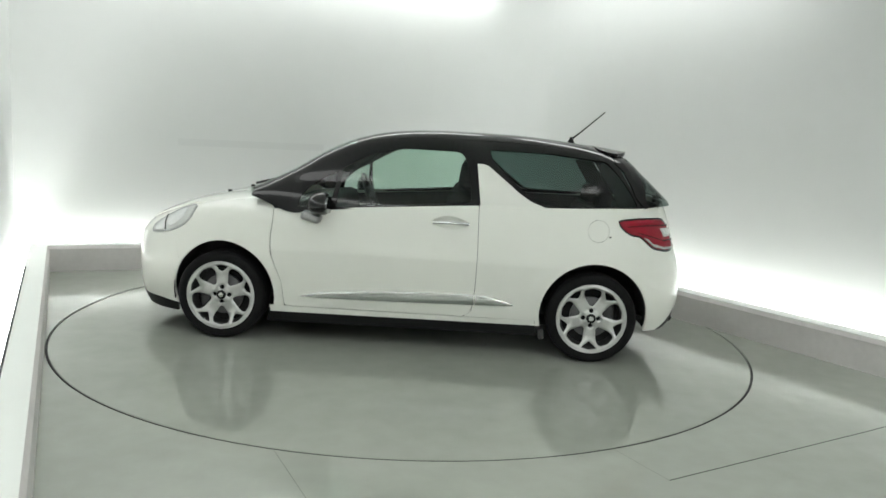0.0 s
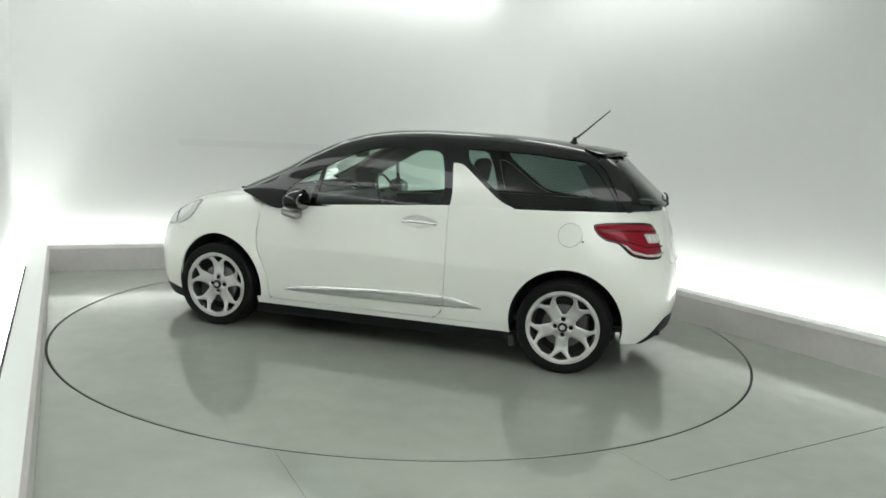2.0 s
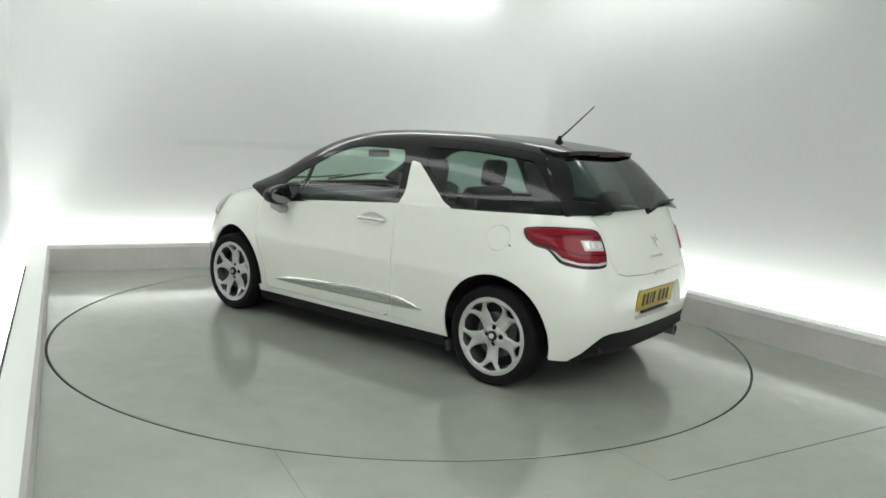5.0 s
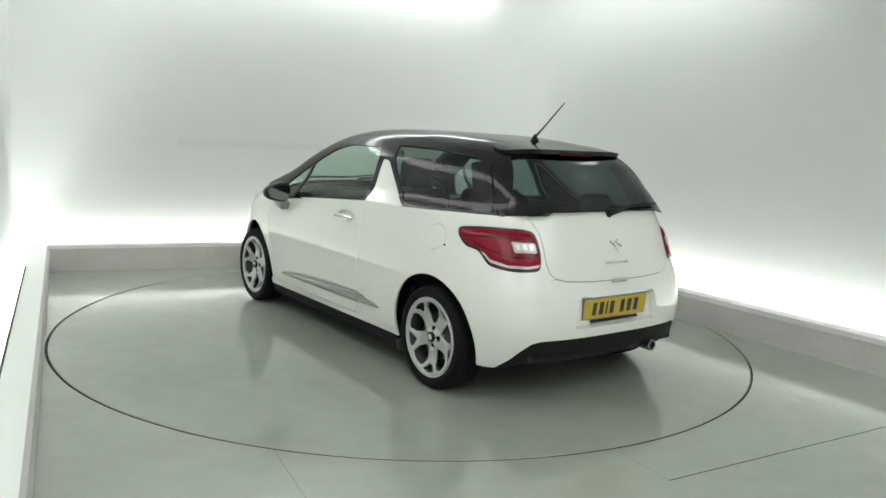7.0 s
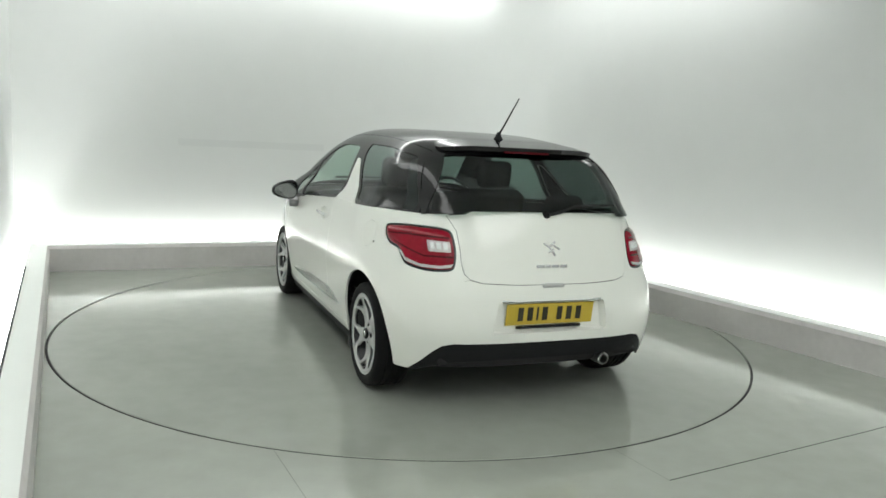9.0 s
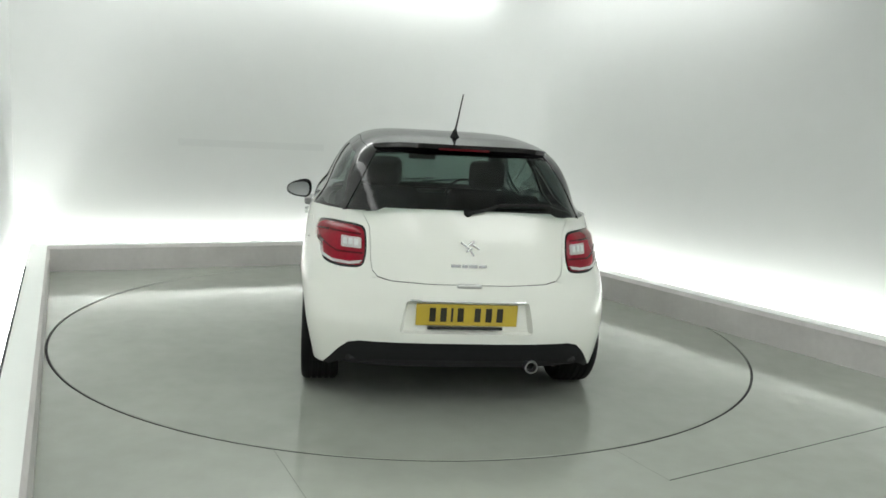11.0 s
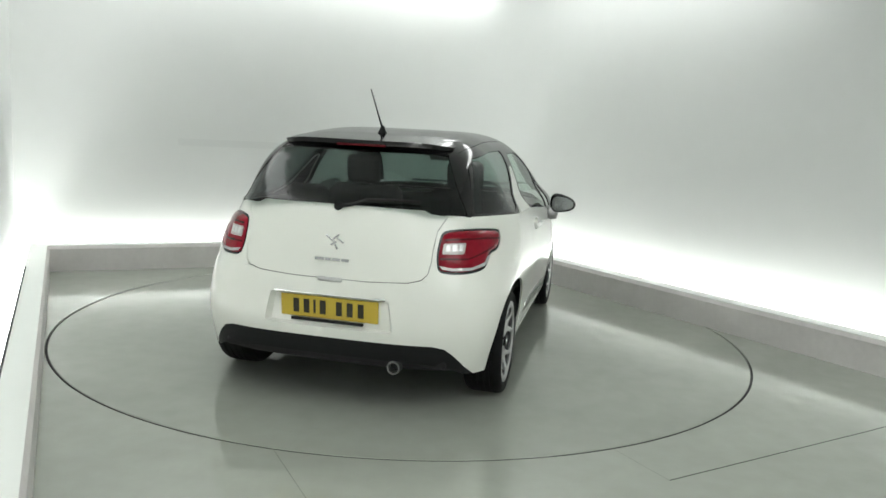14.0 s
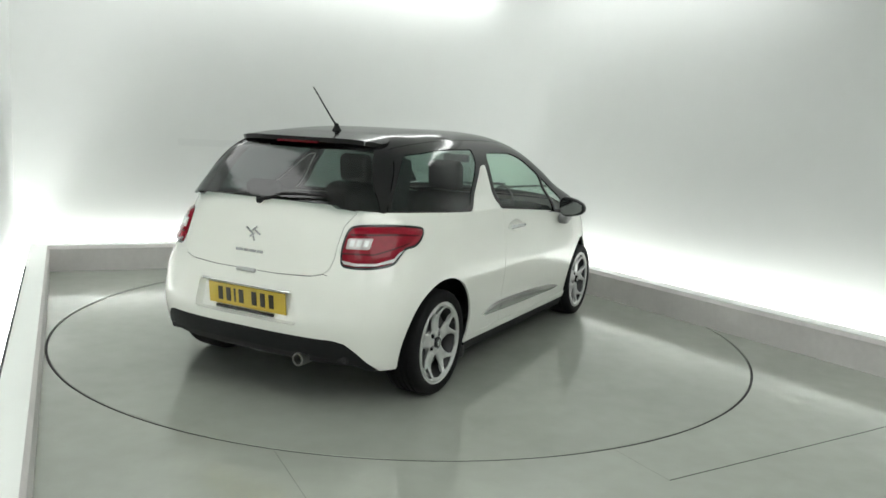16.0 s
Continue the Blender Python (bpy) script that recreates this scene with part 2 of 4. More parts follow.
rim = bmesh.ops.extrude_edge_only(bm, edges=[e for e in bm.edges if e.is_valid and all(abs(v.co.to_2d().length - TABLE_R - GAP) < 1e-4 for v in e.verts) and len(e.link_faces) == 1])
for v in (g for g in rim["geom"] if isinstance(g, bmesh.types.BMVert)):
    v.co.z = -0.03
tagged(part("floor", bm, M_FLOOR, None), "polished grey-green resin floor with thin joints", "floor", kind="structure")
tagged(part("subfloor", prism([tuple(v) for v in R3], -0.12, -0.031), M_GAP, None), "dark pit below the floor joints", "floor", kind="structure")


def joint(points, w=0.007, material=M_GAP):
    bm = bmesh.new()
    for a, b in zip(points, points[1:]):
        a, b = Vector(a), Vector(b)
        n = (b - a).normalized().orthogonal() * w / 2
        bm.faces.new([bm.verts.new((*q, 0.0012)) for q in (a - n, b - n, b + n, a + n)])
    for f in bm.faces:
        f.normal_update()
        if f.normal.z < 0:
            f.normal_flip()
    return tagged(part("floor_joint", bm, material, None), "thin dark joint in the polished floor", "floor joint", kind="structure")


joint([(-0.578, -2.378), (-0.37, -2.817), (-0.1, -3.4)], 0.004, M_JOINT)
joint([(1.004, -2.232), (1.172, -2.555)], 0.004, M_JOINT)
joint([(1.172, -2.555), (2.486, -1.87), (3.35, -1.40)], 0.007)

# ---- turntable ----
turntable = tagged(new("turntable"), "large round polished grey turntable flush with the floor", "turntable")
part("deck", lathe([(0.0001, 0), (TABLE_R - 0.005, 0), (TABLE_R - 0.003, -0.002), (TABLE_R - 0.003, -0.03), (0.0001, -0.03)], 256, "Z"), M_DISC, turntable, "polished grey resin deck")
part("edge_seal", lathe([(TABLE_R - 0.003, -0.003), (TABLE_R + 0.003, -0.003), (TABLE_R + 0.003, -0.028), (TABLE_R - 0.003, -0.028)], 256, "Z", True), M_GAP, turntable, "dark edge seal")

# ---- lights ----
def strip(name, a, b, width, z0, z1, material, label):
    n = (b - a).normalized().orthogonal() * width / 2
    return tagged(part(name, prism([tuple(a - n), tuple(b - n), tuple(b + n), tuple(a + n)], z0, z1), material, None), label, "tube light", group="studio tube lights")


RM = offset_room((KERB_W + WALL_D) / 2 + 0.005)
for i, j in ((0, 1), (1, 2), (2, 3), (3, 0)):
    d = (RM[j] - RM[i]).normalized()
    strip("cove_tube_light", RM[i] + d * 0.06, RM[j] - d * 0.06, 0.05, 0.10, 0.13, M_COVE_R if i == 1 else M_COVE, "white fluorescent tube lit behind the kerb")
TOPM, NEARM = offset_room(0.02), offset_room(-1.3)
d1, d2 = (TOPM[0] - TOPM[1]).normalized(), (TOPM[2] - TOPM[1]).normalized()
# two narrow tubes over the wall glow, then two wide strips added as fill
for a, b, w in ((TOPM[1] - d1 * 0.1, TOPM[0] - d1 * 0.3, 0.16), (TOPM[1] + d2 * 0.9, TOPM[1] + d2 * 3.6, 0.16), (TOPM[3] - E_LEFT * 0.4 - O_LEFT * 0.2, TOPM[0] + E_LEFT * 0.4 - O_LEFT * 0.2, 0.5), (NEARM[3] + E_BACK * 0.2, NEARM[2] - E_BACK * 0.2, 2.5)):
    strip("ceiling_and_fill_light", a, b, w, ROOM_H - 0.09, ROOM_H - 0.04, M_TOP if w < 0.4 else (M_LEFT_FILL if w < 0.8 else M_NEAR_FILL), "white light strip under the ceiling, wide ones added as fill")


# ---- the car: one smooth outer surface, cut into panels ----
def curve(xs, ys):
    """A smooth curve through points, flat beyond its ends."""
    xs, ys = np.array(xs, float), np.array(ys, float)
    m = np.gradient(ys, xs)
    for i in range(1, len(xs) - 1):
        a, b = (ys[i] - ys[i - 1]) / (xs[i] - xs[i - 1]), (ys[i + 1] - ys[i]) / (xs[i + 1] - xs[i])
        m[i] = 0 if a * b <= 0 else 2 * a * b / (a + b)

    def f(x):
        x = np.clip(np.asarray(x, float), xs[0], xs[-1])
        i = np.clip(np.searchsorted(xs, x) - 1, 0, len(xs) - 2)
        h = xs[i + 1] - xs[i]
        t = (x - xs[i]) / h
        return (ys[i] * (1 + 2 * t) * (1 - t) ** 2 + m[i] * h * t * (1 - t) ** 2 + ys[i + 1] * t * t * (3 - 2 * t) + m[i + 1] * h * t * t * (t - 1))
    return f


W0, Z0 = 0.878, 0.62
XCR, XR0, NR = -0.90, -1.885, 3.3
XCF, XF0, NF = 0.60, 2.03, 2.6
low = curve([0.10, 0.17, 0.22, 0.30, 0.40, 0.50, 0.58, 0.62], [0.880, 0.916, 0.935, 0.954, 0.973, 0.9865, 0.9955, 1.0])
rear_x = curve([0.10, 0.30, 0.45, 0.60, 0.75, 0.90, 1.06, 1.2], [-1.80, -1.872, -1.892, -1.883, -1.847, -1.808, -1.748, -1.66])
front_x = curve([0.10, 0.20, 0.35, 0.50, 0.62, 0.72, 0.80], [1.95, 2.0, 2.03, 2.03, 2.02, 1.98, 1.92])
hood_z = curve([-3, 0.2, 0.45, 0.75, 0.95, 1.20, 1.35, 1.50, 1.70, 1.85, 1.95, 2.02, 2.2], [1.30, 1.30, 1.24, 1.08, 1.01, 0.972, 0.948, 0.915, 0.845, 0.775, 0.71, 0.66, 0.63])
roof_z = curve([-1.86, -1.78, -1.70, -1.55, -1.46, -1.38, -1.27, -1.06, -0.64, -0.22, 0.0, 0.20, 0.41, 0.625, 0.79, 1.0, 1.18, 1.30],
               [0.955, 1.05, 1.122, 1.255, 1.335, 1.375, 1.402, 1.430, 1.458, 1.462, 1.455, 1.434, 1.384, 1.286, 1.18, 1.064, 0.97, 0.92])
WB, ZB, MG, LEAN = 0.850, 0.90, 5.5, 0.37

# the plan's outline, from the middle of the tail along one side to the middle of the nose
_p = np.linspace(0, math.pi / 2, 400)
_rx, _ry = XCR + (XR0 - XCR) * np.cos(_p) ** (2 / NR), np.sin(_p) ** (2 / NR)
_mx = np.linspace(XCR, XCF, 200)[1:-1]
_fx, _fy = XCF + (XF0 - XCF) * np.cos(_p[::-1]) ** (2 / NF), np.sin(_p[::-1]) ** (2 / NF)
PLAN_X, PLAN_Y = np.concatenate([_rx, _mx, _fx]), np.concatenate([_ry, np.ones_like(_mx), _fy])
PLAN_S = np.concatenate([[0], np.cumsum(np.hypot(np.diff(PLAN_X), np.diff(PLAN_Y) * W0))])
S_END = PLAN_S[-1]


def ease(t):
    t = np.clip(t, 0, 1)
    return t * t * (3 - 2 * t)


def half_width(x, z):
    upper = W0 * (1 - np.clip((z - Z0) / (hood_z(x) - Z0), 0, 0.9999) ** 5) ** 0.2
    tuck = ease((z - 0.70) / 0.35) * ease((-x - 1.0) / 0.6)
    knee = 0.055 * (np.sqrt((z - 0.65) ** 2 + 0.0009) + (z - 0.65)) / 0.8 * ease((1.5 - x) / 0.7)
    return np.where(z < Z0, W0 * low(z), upper) * (1 - 0.09 * tuck - knee)


def fuller(yn, z):
    """Squares off the tail's corners low down."""
    return yn + 0.60 * (1 - ease((np.asarray(z) - 0.42) / 0.42)) * yn * yn * (1 - yn)


def body(uv):
    """(perimeter, height) to a point of the lower body."""
    s, z = uv[:, 0], uv[:, 1]
    sign = np.where((s < 0) | (s > S_END), -1.0, 1.0)
    a = np.abs(s)
    a = np.where(a > S_END, 2 * S_END - a, a)
    x0, y0 = np.interp(a, PLAN_S, PLAN_X), np.interp(a, PLAN_S, PLAN_Y)
    x = np.where(x0 < XCR, XCR + (x0 - XCR) * (rear_x(z) - XCR) / (XR0 - XCR), np.where(x0 > XCF, XCF + (x0 - XCF) * (front_x(z) - XCF) / (XF0 - XCF), x0))
    nose_y = y0 + 0.45 * (1 - ease((z - 0.46) / 0.22)) * y0 * y0 * (1 - y0)
    y = np.where(x0 < XCR, fuller(y0, z), np.where(x0 > XCF, nose_y, y0)) * half_width(x, z)
    return np.stack([x, sign * y, z], 1)


def sx(x, z):
    """Perimeter at which the left side reaches x at height z."""
    x0 = x
    if x < XCR:
        x0 = XCR + (x - XCR) * (XR0 - XCR) / (float(rear_x(z)) - XCR)
    elif x > XCF:
        x0 = XCF + (x - XCF) * (XF0 - XCF) / (float(front_x(z)) - XCF)
    return float(np.interp(x0, PLAN_X, PLAN_S))


def sy(y, z):
    """Perimeter at which the tail reaches y at height z."""
    k = len(_p)
    w = half_width(np.full(k, -1.7), np.full(k, z))
    return math.copysign(float(np.interp(abs(y), fuller(PLAN_Y[:k], z) * w, PLAN_S[:k])), y)


def on_side(pts):
    return [(sx(x, z), z) for x, z in pts]


def on_tail(pts):
    return [(sy(y, z), z) for y, z in pts]


def plan_ratio(x):
    return np.interp(x, PLAN_X, PLAN_Y)


_bx = np.where(PLAN_X < XCR, XCR + (PLAN_X - XCR) * (-1.86 - XCR) / (XR0 - XCR), PLAN_X)
_by = PLAN_Y * (1 - 0.105 * ease((-_bx - 1.0) / 0.6))


def dome_base(x):
    return np.interp(x, _bx, _by)


def dome_side(uv):
    """(x, z) to the greenhouse's left flank."""
    x, z = uv[:, 0], uv[:, 1]
    q = np.clip((z - ZB) / (roof_z(x) - ZB), 0, 0.99999)
    return np.stack([x, (WB - LEAN * (z - ZB) - 0.038 * ease((z - 0.97) / 0.13)) * dome_base(x) * (1 - q ** MG) ** (1 / MG), z], 1)


def dome_top(uv):
    x, y = uv[:, 0], uv[:, 1]
    lo, hi = np.full(len(x), ZB), roof_z(x)
    for _ in range(30):
        mid = (lo + hi) / 2
        up = dome_side(np.stack([x, mid], 1))[:, 1] > np.abs(y)
        lo, hi = np.where(up, mid, lo), np.where(up, hi, mid)
    return np.stack([x, y, (lo + hi) / 2], 1)


def dome_tail(uv):
    y, z = uv[:, 0], uv[:, 1]
    lo, hi = np.full(len(y), -1.86), np.full(len(y), -1.2)
    for _ in range(26):
        mid = (lo + hi) / 2
        up = dome_top(np.stack([mid, y], 1))[:, 2] < z
        lo, hi = np.where(up, mid, lo), np.where(up, hi, mid)
    return np.stack([(lo + hi) / 2, y, z], 1)


def wing_edge(x):
    """Half width of the bonnet: where it meets the wings."""
    x = np.asarray(x, float)
    z = Z0 + 0.885 * (hood_z(x) - Z0)
    x0 = np.where(x > XCF, XCF + (x - XCF) * (XF0 - XCF) / (front_x(z) - XCF), x)
    return plan_ratio(np.minimum(x0, 2.028)) * half_width(x, z)


def hood_top(uv):
    x, y = uv[:, 0], uv[:, 1]
    r = np.clip(0.855 * np.abs(y) / wing_edge(x), 0, 0.99999)
    return np.stack([x, y, Z0 + (hood_z(x) - Z0) * (1 - r ** 5) ** 0.2], 1)


def resample(pts, step, closed=True):
    P, outp = [Vector(q) for q in pts], []
    n = len(P)
    for i in range(n if closed else n - 1):
        a, b = P[i], P[(i + 1) % n]
        k = max(1, int(math.ceil((b - a).length / step)))
        outp += [a.lerp(b, t / k) for t in range(k)]
    return outp + ([] if closed else [P[-1]])


def rounded(pts, r, seg=5):
    """A polygon with its corners rounded; r is one radius or one for each corner."""
    n, outp = len(pts), []
    for i in range(n):
        a, b, c = Vector(pts[i - 1]), Vector(pts[i]), Vector(pts[(i + 1) % n])
        k = min(r[i] if isinstance(r, (list, tuple)) else r, 0.45 * (a - b).length, 0.45 * (c - b).length)
        if k < 1e-4:
            outp.append(b)
            continue
        p, q = b + (a - b).normalized() * k, b + (c - b).normalized() * k
        for j in range(seg + 1):
            t = j / seg
            outp.append(p * (1 - t) ** 2 + b * 2 * t * (1 - t) + q * t * t)
    return [tuple(v) for v in outp]


def spline(pts, k=6):
    """A smooth closed outline through points."""
    P, n, outp = [Vector(q) for q in pts], len(pts), []
    for i in range(n):
        a, b, c, e = P[i - 1], P[i], P[(i + 1) % n], P[(i + 2) % n]
        for j in range(k):
            t = j / k
            outp.append(tuple(0.5 * (2 * b + (c - a) * t + (2 * a - 5 * b + 4 * c - e) * t * t + (3 * b - a - 3 * c + e) * t ** 3)))
    return outp


def arc(cx, cz, r, a0, a1, n=28):
    return [(cx + r * math.cos(radians(a0 + (a1 - a0) * i / n)), cz + r * math.sin(radians(a0 + (a1 - a0) * i / n))) for i in range(n + 1)]


def inside(q, poly):
    x, y = q[:, 0], q[:, 1]
    c = np.zeros(len(q), bool)
    P = np.array([tuple(v) for v in poly])
    for (x1, y1), (x2, y2) in zip(P, np.roll(P, -1, 0)):
        hit = ((y1 > y) != (y2 > y))
        c ^= hit & (x < (x2 - x1) * (y - y1) / (y2 - y1 + 1e-15) + x1)
    return c


def shrink(poly, d):
    """Moves an outline inwards by d."""
    P = np.array([tuple(v) for v in poly])
    area = 0.5 * np.sum(P[:, 0] * np.roll(P[:, 1], -1) - np.roll(P[:, 0], -1) * P[:, 1])
    t = np.roll(P, -1, 0) - np.roll(P, 1, 0)
    t /= np.linalg.norm(t, axis=1)[:, None] + 1e-12
    n = np.stack([-t[:, 1], t[:, 0]], 1) * (1 if area > 0 else -1)
    return [tuple(v) for v in P + n * d]


from mathutils.geometry import delaunay_2d_cdt


def sheet(outline, chart, step=0.03, holes=(), gap=0.002, rim=0.012, lift=0.0, bulge=0.0, soft=0.03):
    """A panel: the outline, filled on a chart of the surface, with its rim turned in. Returns vertices, faces and normals."""
    outline = shrink([tuple(v) for v in resample(outline, step)], gap)
    loops = [outline] + [shrink([tuple(v) for v in resample(h, step)], -gap) for h in holes]
    pts, edges = [], []
    for L in loops:
        k = len(pts)
        pts += L
        edges += [(k + i, k + (i + 1) % len(L)) for i in range(len(L))]
    P = np.array(outline)
    gx, gy = np.meshgrid(np.arange(P[:, 0].min(), P[:, 0].max(), step), np.arange(P[:, 1].min(), P[:, 1].max(), step * 0.87))
    gx = gx + (np.arange(gx.shape[0]) % 2)[:, None] * step / 2
    G = np.stack([gx.ravel(), gy.ravel()], 1)
    ok = inside(G, outline)
    for L in loops[1:]:
        ok &= ~inside(G, L)
    B = np.array(pts)
    G = G[ok]
    if len(G):
        near = np.full(len(G), 9.0)
        for i in range(0, len(B), 64):
            near = np.minimum(near, np.min(np.linalg.norm(G[:, None] - B[None, i:i + 64], axis=2), axis=1))
        G = G[near > step * 0.45]
    allp = [Vector(q) for q in pts] + [Vector(q) for q in G]
    v2, e2, f2, *_ = delaunay_2d_cdt(allp, edges, [], 0, 1e-5)
    V = np.array([tuple(v) for v in v2])
    F = np.array([tuple(f) for f in f2 if len(f) == 3])
    C = V[F].mean(1)
    keep = inside(C, outline)
    for L in loops[1:]:
        keep &= ~inside(C, L)
    F = F[keep]
    e = 1e-3
    X = chart(V)
    N = np.cross(chart(V + [e, 0]) - chart(V - [e, 0]), chart(V + [0, e]) - chart(V - [0, e]))
    N /= np.linalg.norm(N, axis=1)[:, None] + 1e-12
    if np.mean(np.sum(N * (X - np.array([0, 0, 0.55])), 1)) < 0:
        N, F = -N, F[:, ::-1]
    # winding of the fill against the surface's outward side
    fn = np.cross(X[F[:, 1]] - X[F[:, 0]], X[F[:, 2]] - X[F[:, 0]])
    bad = np.sum(fn * N[F[:, 0]], 1) < 0
    F[bad] = F[bad][:, ::-1]
    X = X + N * lift
    if bulge:
        d = np.full(len(V), 9.0)
        for i in range(0, len(B), 64):
            d = np.minimum(d, np.min(np.linalg.norm(V[:, None] - B[None, i:i + 64], axis=2), axis=1))
        X = X + N * (bulge * (1 - (1 - np.clip(d / soft, 0, 1)) ** 2))[:, None]
        fn = np.cross(X[F[:, 1]] - X[F[:, 0]], X[F[:, 2]] - X[F[:, 0]])
        N = np.zeros_like(X)
        for k in range(3):
            np.add.at(N, F[:, k], fn)
        N /= np.linalg.norm(N, axis=1)[:, None] + 1e-12
    return X, F, N, rim


def panel(name, data, material, parent, label="", mirror=False, sharp=False):
    X, F, N, rim = data
    X, N = X.copy(), N.copy()
    if mirror:
        X[:, 1] *= -1
        N[:, 1] *= -1
        F = F[:, ::-1]
    used = np.unique(F)
    remap = np.full(len(X), -1)
    remap[used] = np.arange(len(used))
    X, N, F = X[used], N[used], remap[F]
    faces = [tuple(int(i) for i in f) for f in F]
    verts = [tuple(v) for v in X]
    norms = [tuple(v) for v in N]
    if rim:
        count = {}
        for f in faces:
            for a, b in zip(f, f[1:] + f[:1]):
                count[(a, b)] = count.get((a, b), 0) + 1
        border = [(a, b) for (a, b) in count if (b, a) not in count]
        idx = {}
        for a, b in border:
            for q in (a, b):
                if q not in idx:
                    idx[q] = len(verts)
                    verts.append(tuple(X[q] - N[q] * rim))
                    norms.append(norms[q])
        faces += [(b, a, idx[a], idx[b]) for a, b in border]
    me = bpy.data.meshes.new(name)
    me.from_pydata(verts, [], faces)
    me.materials.append(material)
    me.polygons.foreach_set("use_smooth", [len(f) == 3 and not sharp for f in faces])
    me.update()
    if not sharp:
        nf = len(F)
        loops = []
        for i, f in enumerate(faces):
            if i < nf:
                loops += [norms[q] for q in f]
            else:
                fn = me.polygons[i].normal
                loops += [tuple(fn)] * 4
        me.normals_split_custom_set(loops)
    ob = new(name, me)
    ob.parent = parent
    if label:
        ob["label"] = label
    return ob


def both(name, data, material, parent, label=""):
    return [panel(name, data, material, parent, label, mirror=m) for m in (False, True)]


car = tagged(new("car"), "white three-door hatchback car with a gloss black roof on the turntable", "car")
FA, RA = 1.232, -1.232   # axles
ARCH_R, AXLE_Z = 0.352, 0.311


def belt(x):
    return float(np.interp(x, [-1.75, -1.56, -1.02, -0.80, -0.46, 0.51, 0.74, 0.815, 0.93, 1.04, 1.2], [1.04, 1.02, 1.008, 1.0, 0.998, 0.925, 0.893, 0.904, 0.948, 0.989, 1.0]))


def fender_top(x):
    return Z0 + 0.885 * (float(hood_z(x)) - Z0)


# doors
door_line = [(0.888, 0.90), (0.897, 0.74), (0.892, 0.60), (0.855, 0.50), (0.818, 0.41), (0.805, 0.25), (-0.40, 0.255), (-0.445, 0.30), (-0.462, 0.45), (-0.466, 0.68), (-0.458, 0.998),
             (-0.1, 0.972), (0.3, 0.942), (0.6, 0.918)]
handle_hole = spline(on_side([(-0.17, 0.862), (-0.27, 0.838), (-0.37, 0.862), (-0.39, 0.880), (-0.27, 0.914), (-0.17, 0.890)]))
door = sheet(rounded(on_side(door_line), [0.01, 0.05, 0.05, 0.05, 0.05, 0.03, 0.05, 0.05, 0.05, 0.05, 0.012, 0.1, 0.1, 0.1]), body, holes=[handle_hole], gap=0.003)
doors = both("door", door, M_WHITE, car, "gloss white door with a chrome strip")
# sills
sill = sheet(on_side([(0.90, 0.205), (0.905, 0.25), (0.80, 0.25)] + [(-0.40 , 0.255), (-0.86, 0.262), (-0.872, 0.222)]), body, lift=0.002)
both("sill", sill, M_WHITE, car)
skirt = sheet(on_side([(0.93, 0.128), (0.91, 0.205), (-0.872, 0.222), (-0.885, 0.148)]), body, lift=-0.004)
both("sill_skirt", skirt, M_PLASTIC, car, "black plastic lower sill")
# front fenders
fa = arc(FA - 0.008, AXLE_Z, ARCH_R, -18, 196)
xs = [1.50, 1.40, 1.30, 1.2, 1.1, 1.0, 0.93]
fender = on_side([(0.888, 0.905), (0.897, 0.74), (0.892, 0.60), (0.855, 0.50), (0.818, 0.41), (0.805, 0.25), (0.90, 0.205)] + arc(FA - 0.008, AXLE_Z, ARCH_R, 196, 30) + [(1.56, 0.56), (1.572, 0.66), (1.50, 0.735), (1.40, fender_top(1.40))]
                 + [(x, min(fender_top(x), belt(x) + 0.004)) for x in xs[2:]])
both("front_fender", sheet(fender, body, gap=0.002), M_WHITE, car)
nose = [(sx(1.33, fender_top(1.33)), fender_top(1.33)), (sx(1.33, 0.66), 0.66), (S_END, 0.60), (S_END, 0.645)] + [(sx(x, fender_top(x)), fender_top(x)) for x in (1.96, 1.9, 1.8, 1.7, 1.6, 1.5, 1.4)]
both("nose_panel", sheet(nose, body, gap=-0.01, lift=-0.007, rim=0), M_WHITE, car)
# headlights
head = spline([(1.445, 0.872), (1.53, 0.862), (1.66, 0.80), (1.79, 0.715), (1.80, 0.66), (1.70, 0.672), (1.60, 0.70), (1.50, 0.76)])
lamp = sheet(on_side(head), body, lift=0.002, rim=0.02)
for m in (False, True):
    h = panel("headlight", lamp, M_CLEAR, car, "clear wraparound headlight", mirror=m)
    bez = panel("bezel", sheet(shrink(resample(on_side(head), 0.02), 0.011), body, step=0.02, lift=0.0045, rim=0.003), M_BEZEL, h, "grey inner bezel", mirror=m)
    chambers = ([(1.52, 0.846), (1.60, 0.815), (1.665, 0.775), (1.655, 0.725), (1.60, 0.735), (1.54, 0.785)], [(1.69, 0.760), (1.765, 0.712), (1.775, 0.680), (1.70, 0.690), (1.68, 0.715)])
    for pts in chambers:
        panel("reflector", sheet(spline(on_side(pts)), body, step=0.015, lift=0.007, rim=0.003, bulge=0.008, soft=0.03), M_REFL, bez, "bright lamp reflector", mirror=m)
    panel("divider", sheet(on_side([(1.672, 0.790), (1.682, 0.784), (1.676, 0.690), (1.664, 0.693)]), body, step=0.015, lift=0.009, rim=0.004), M_ALLOYD, bez, "dark divider between the chambers", mirror=m)
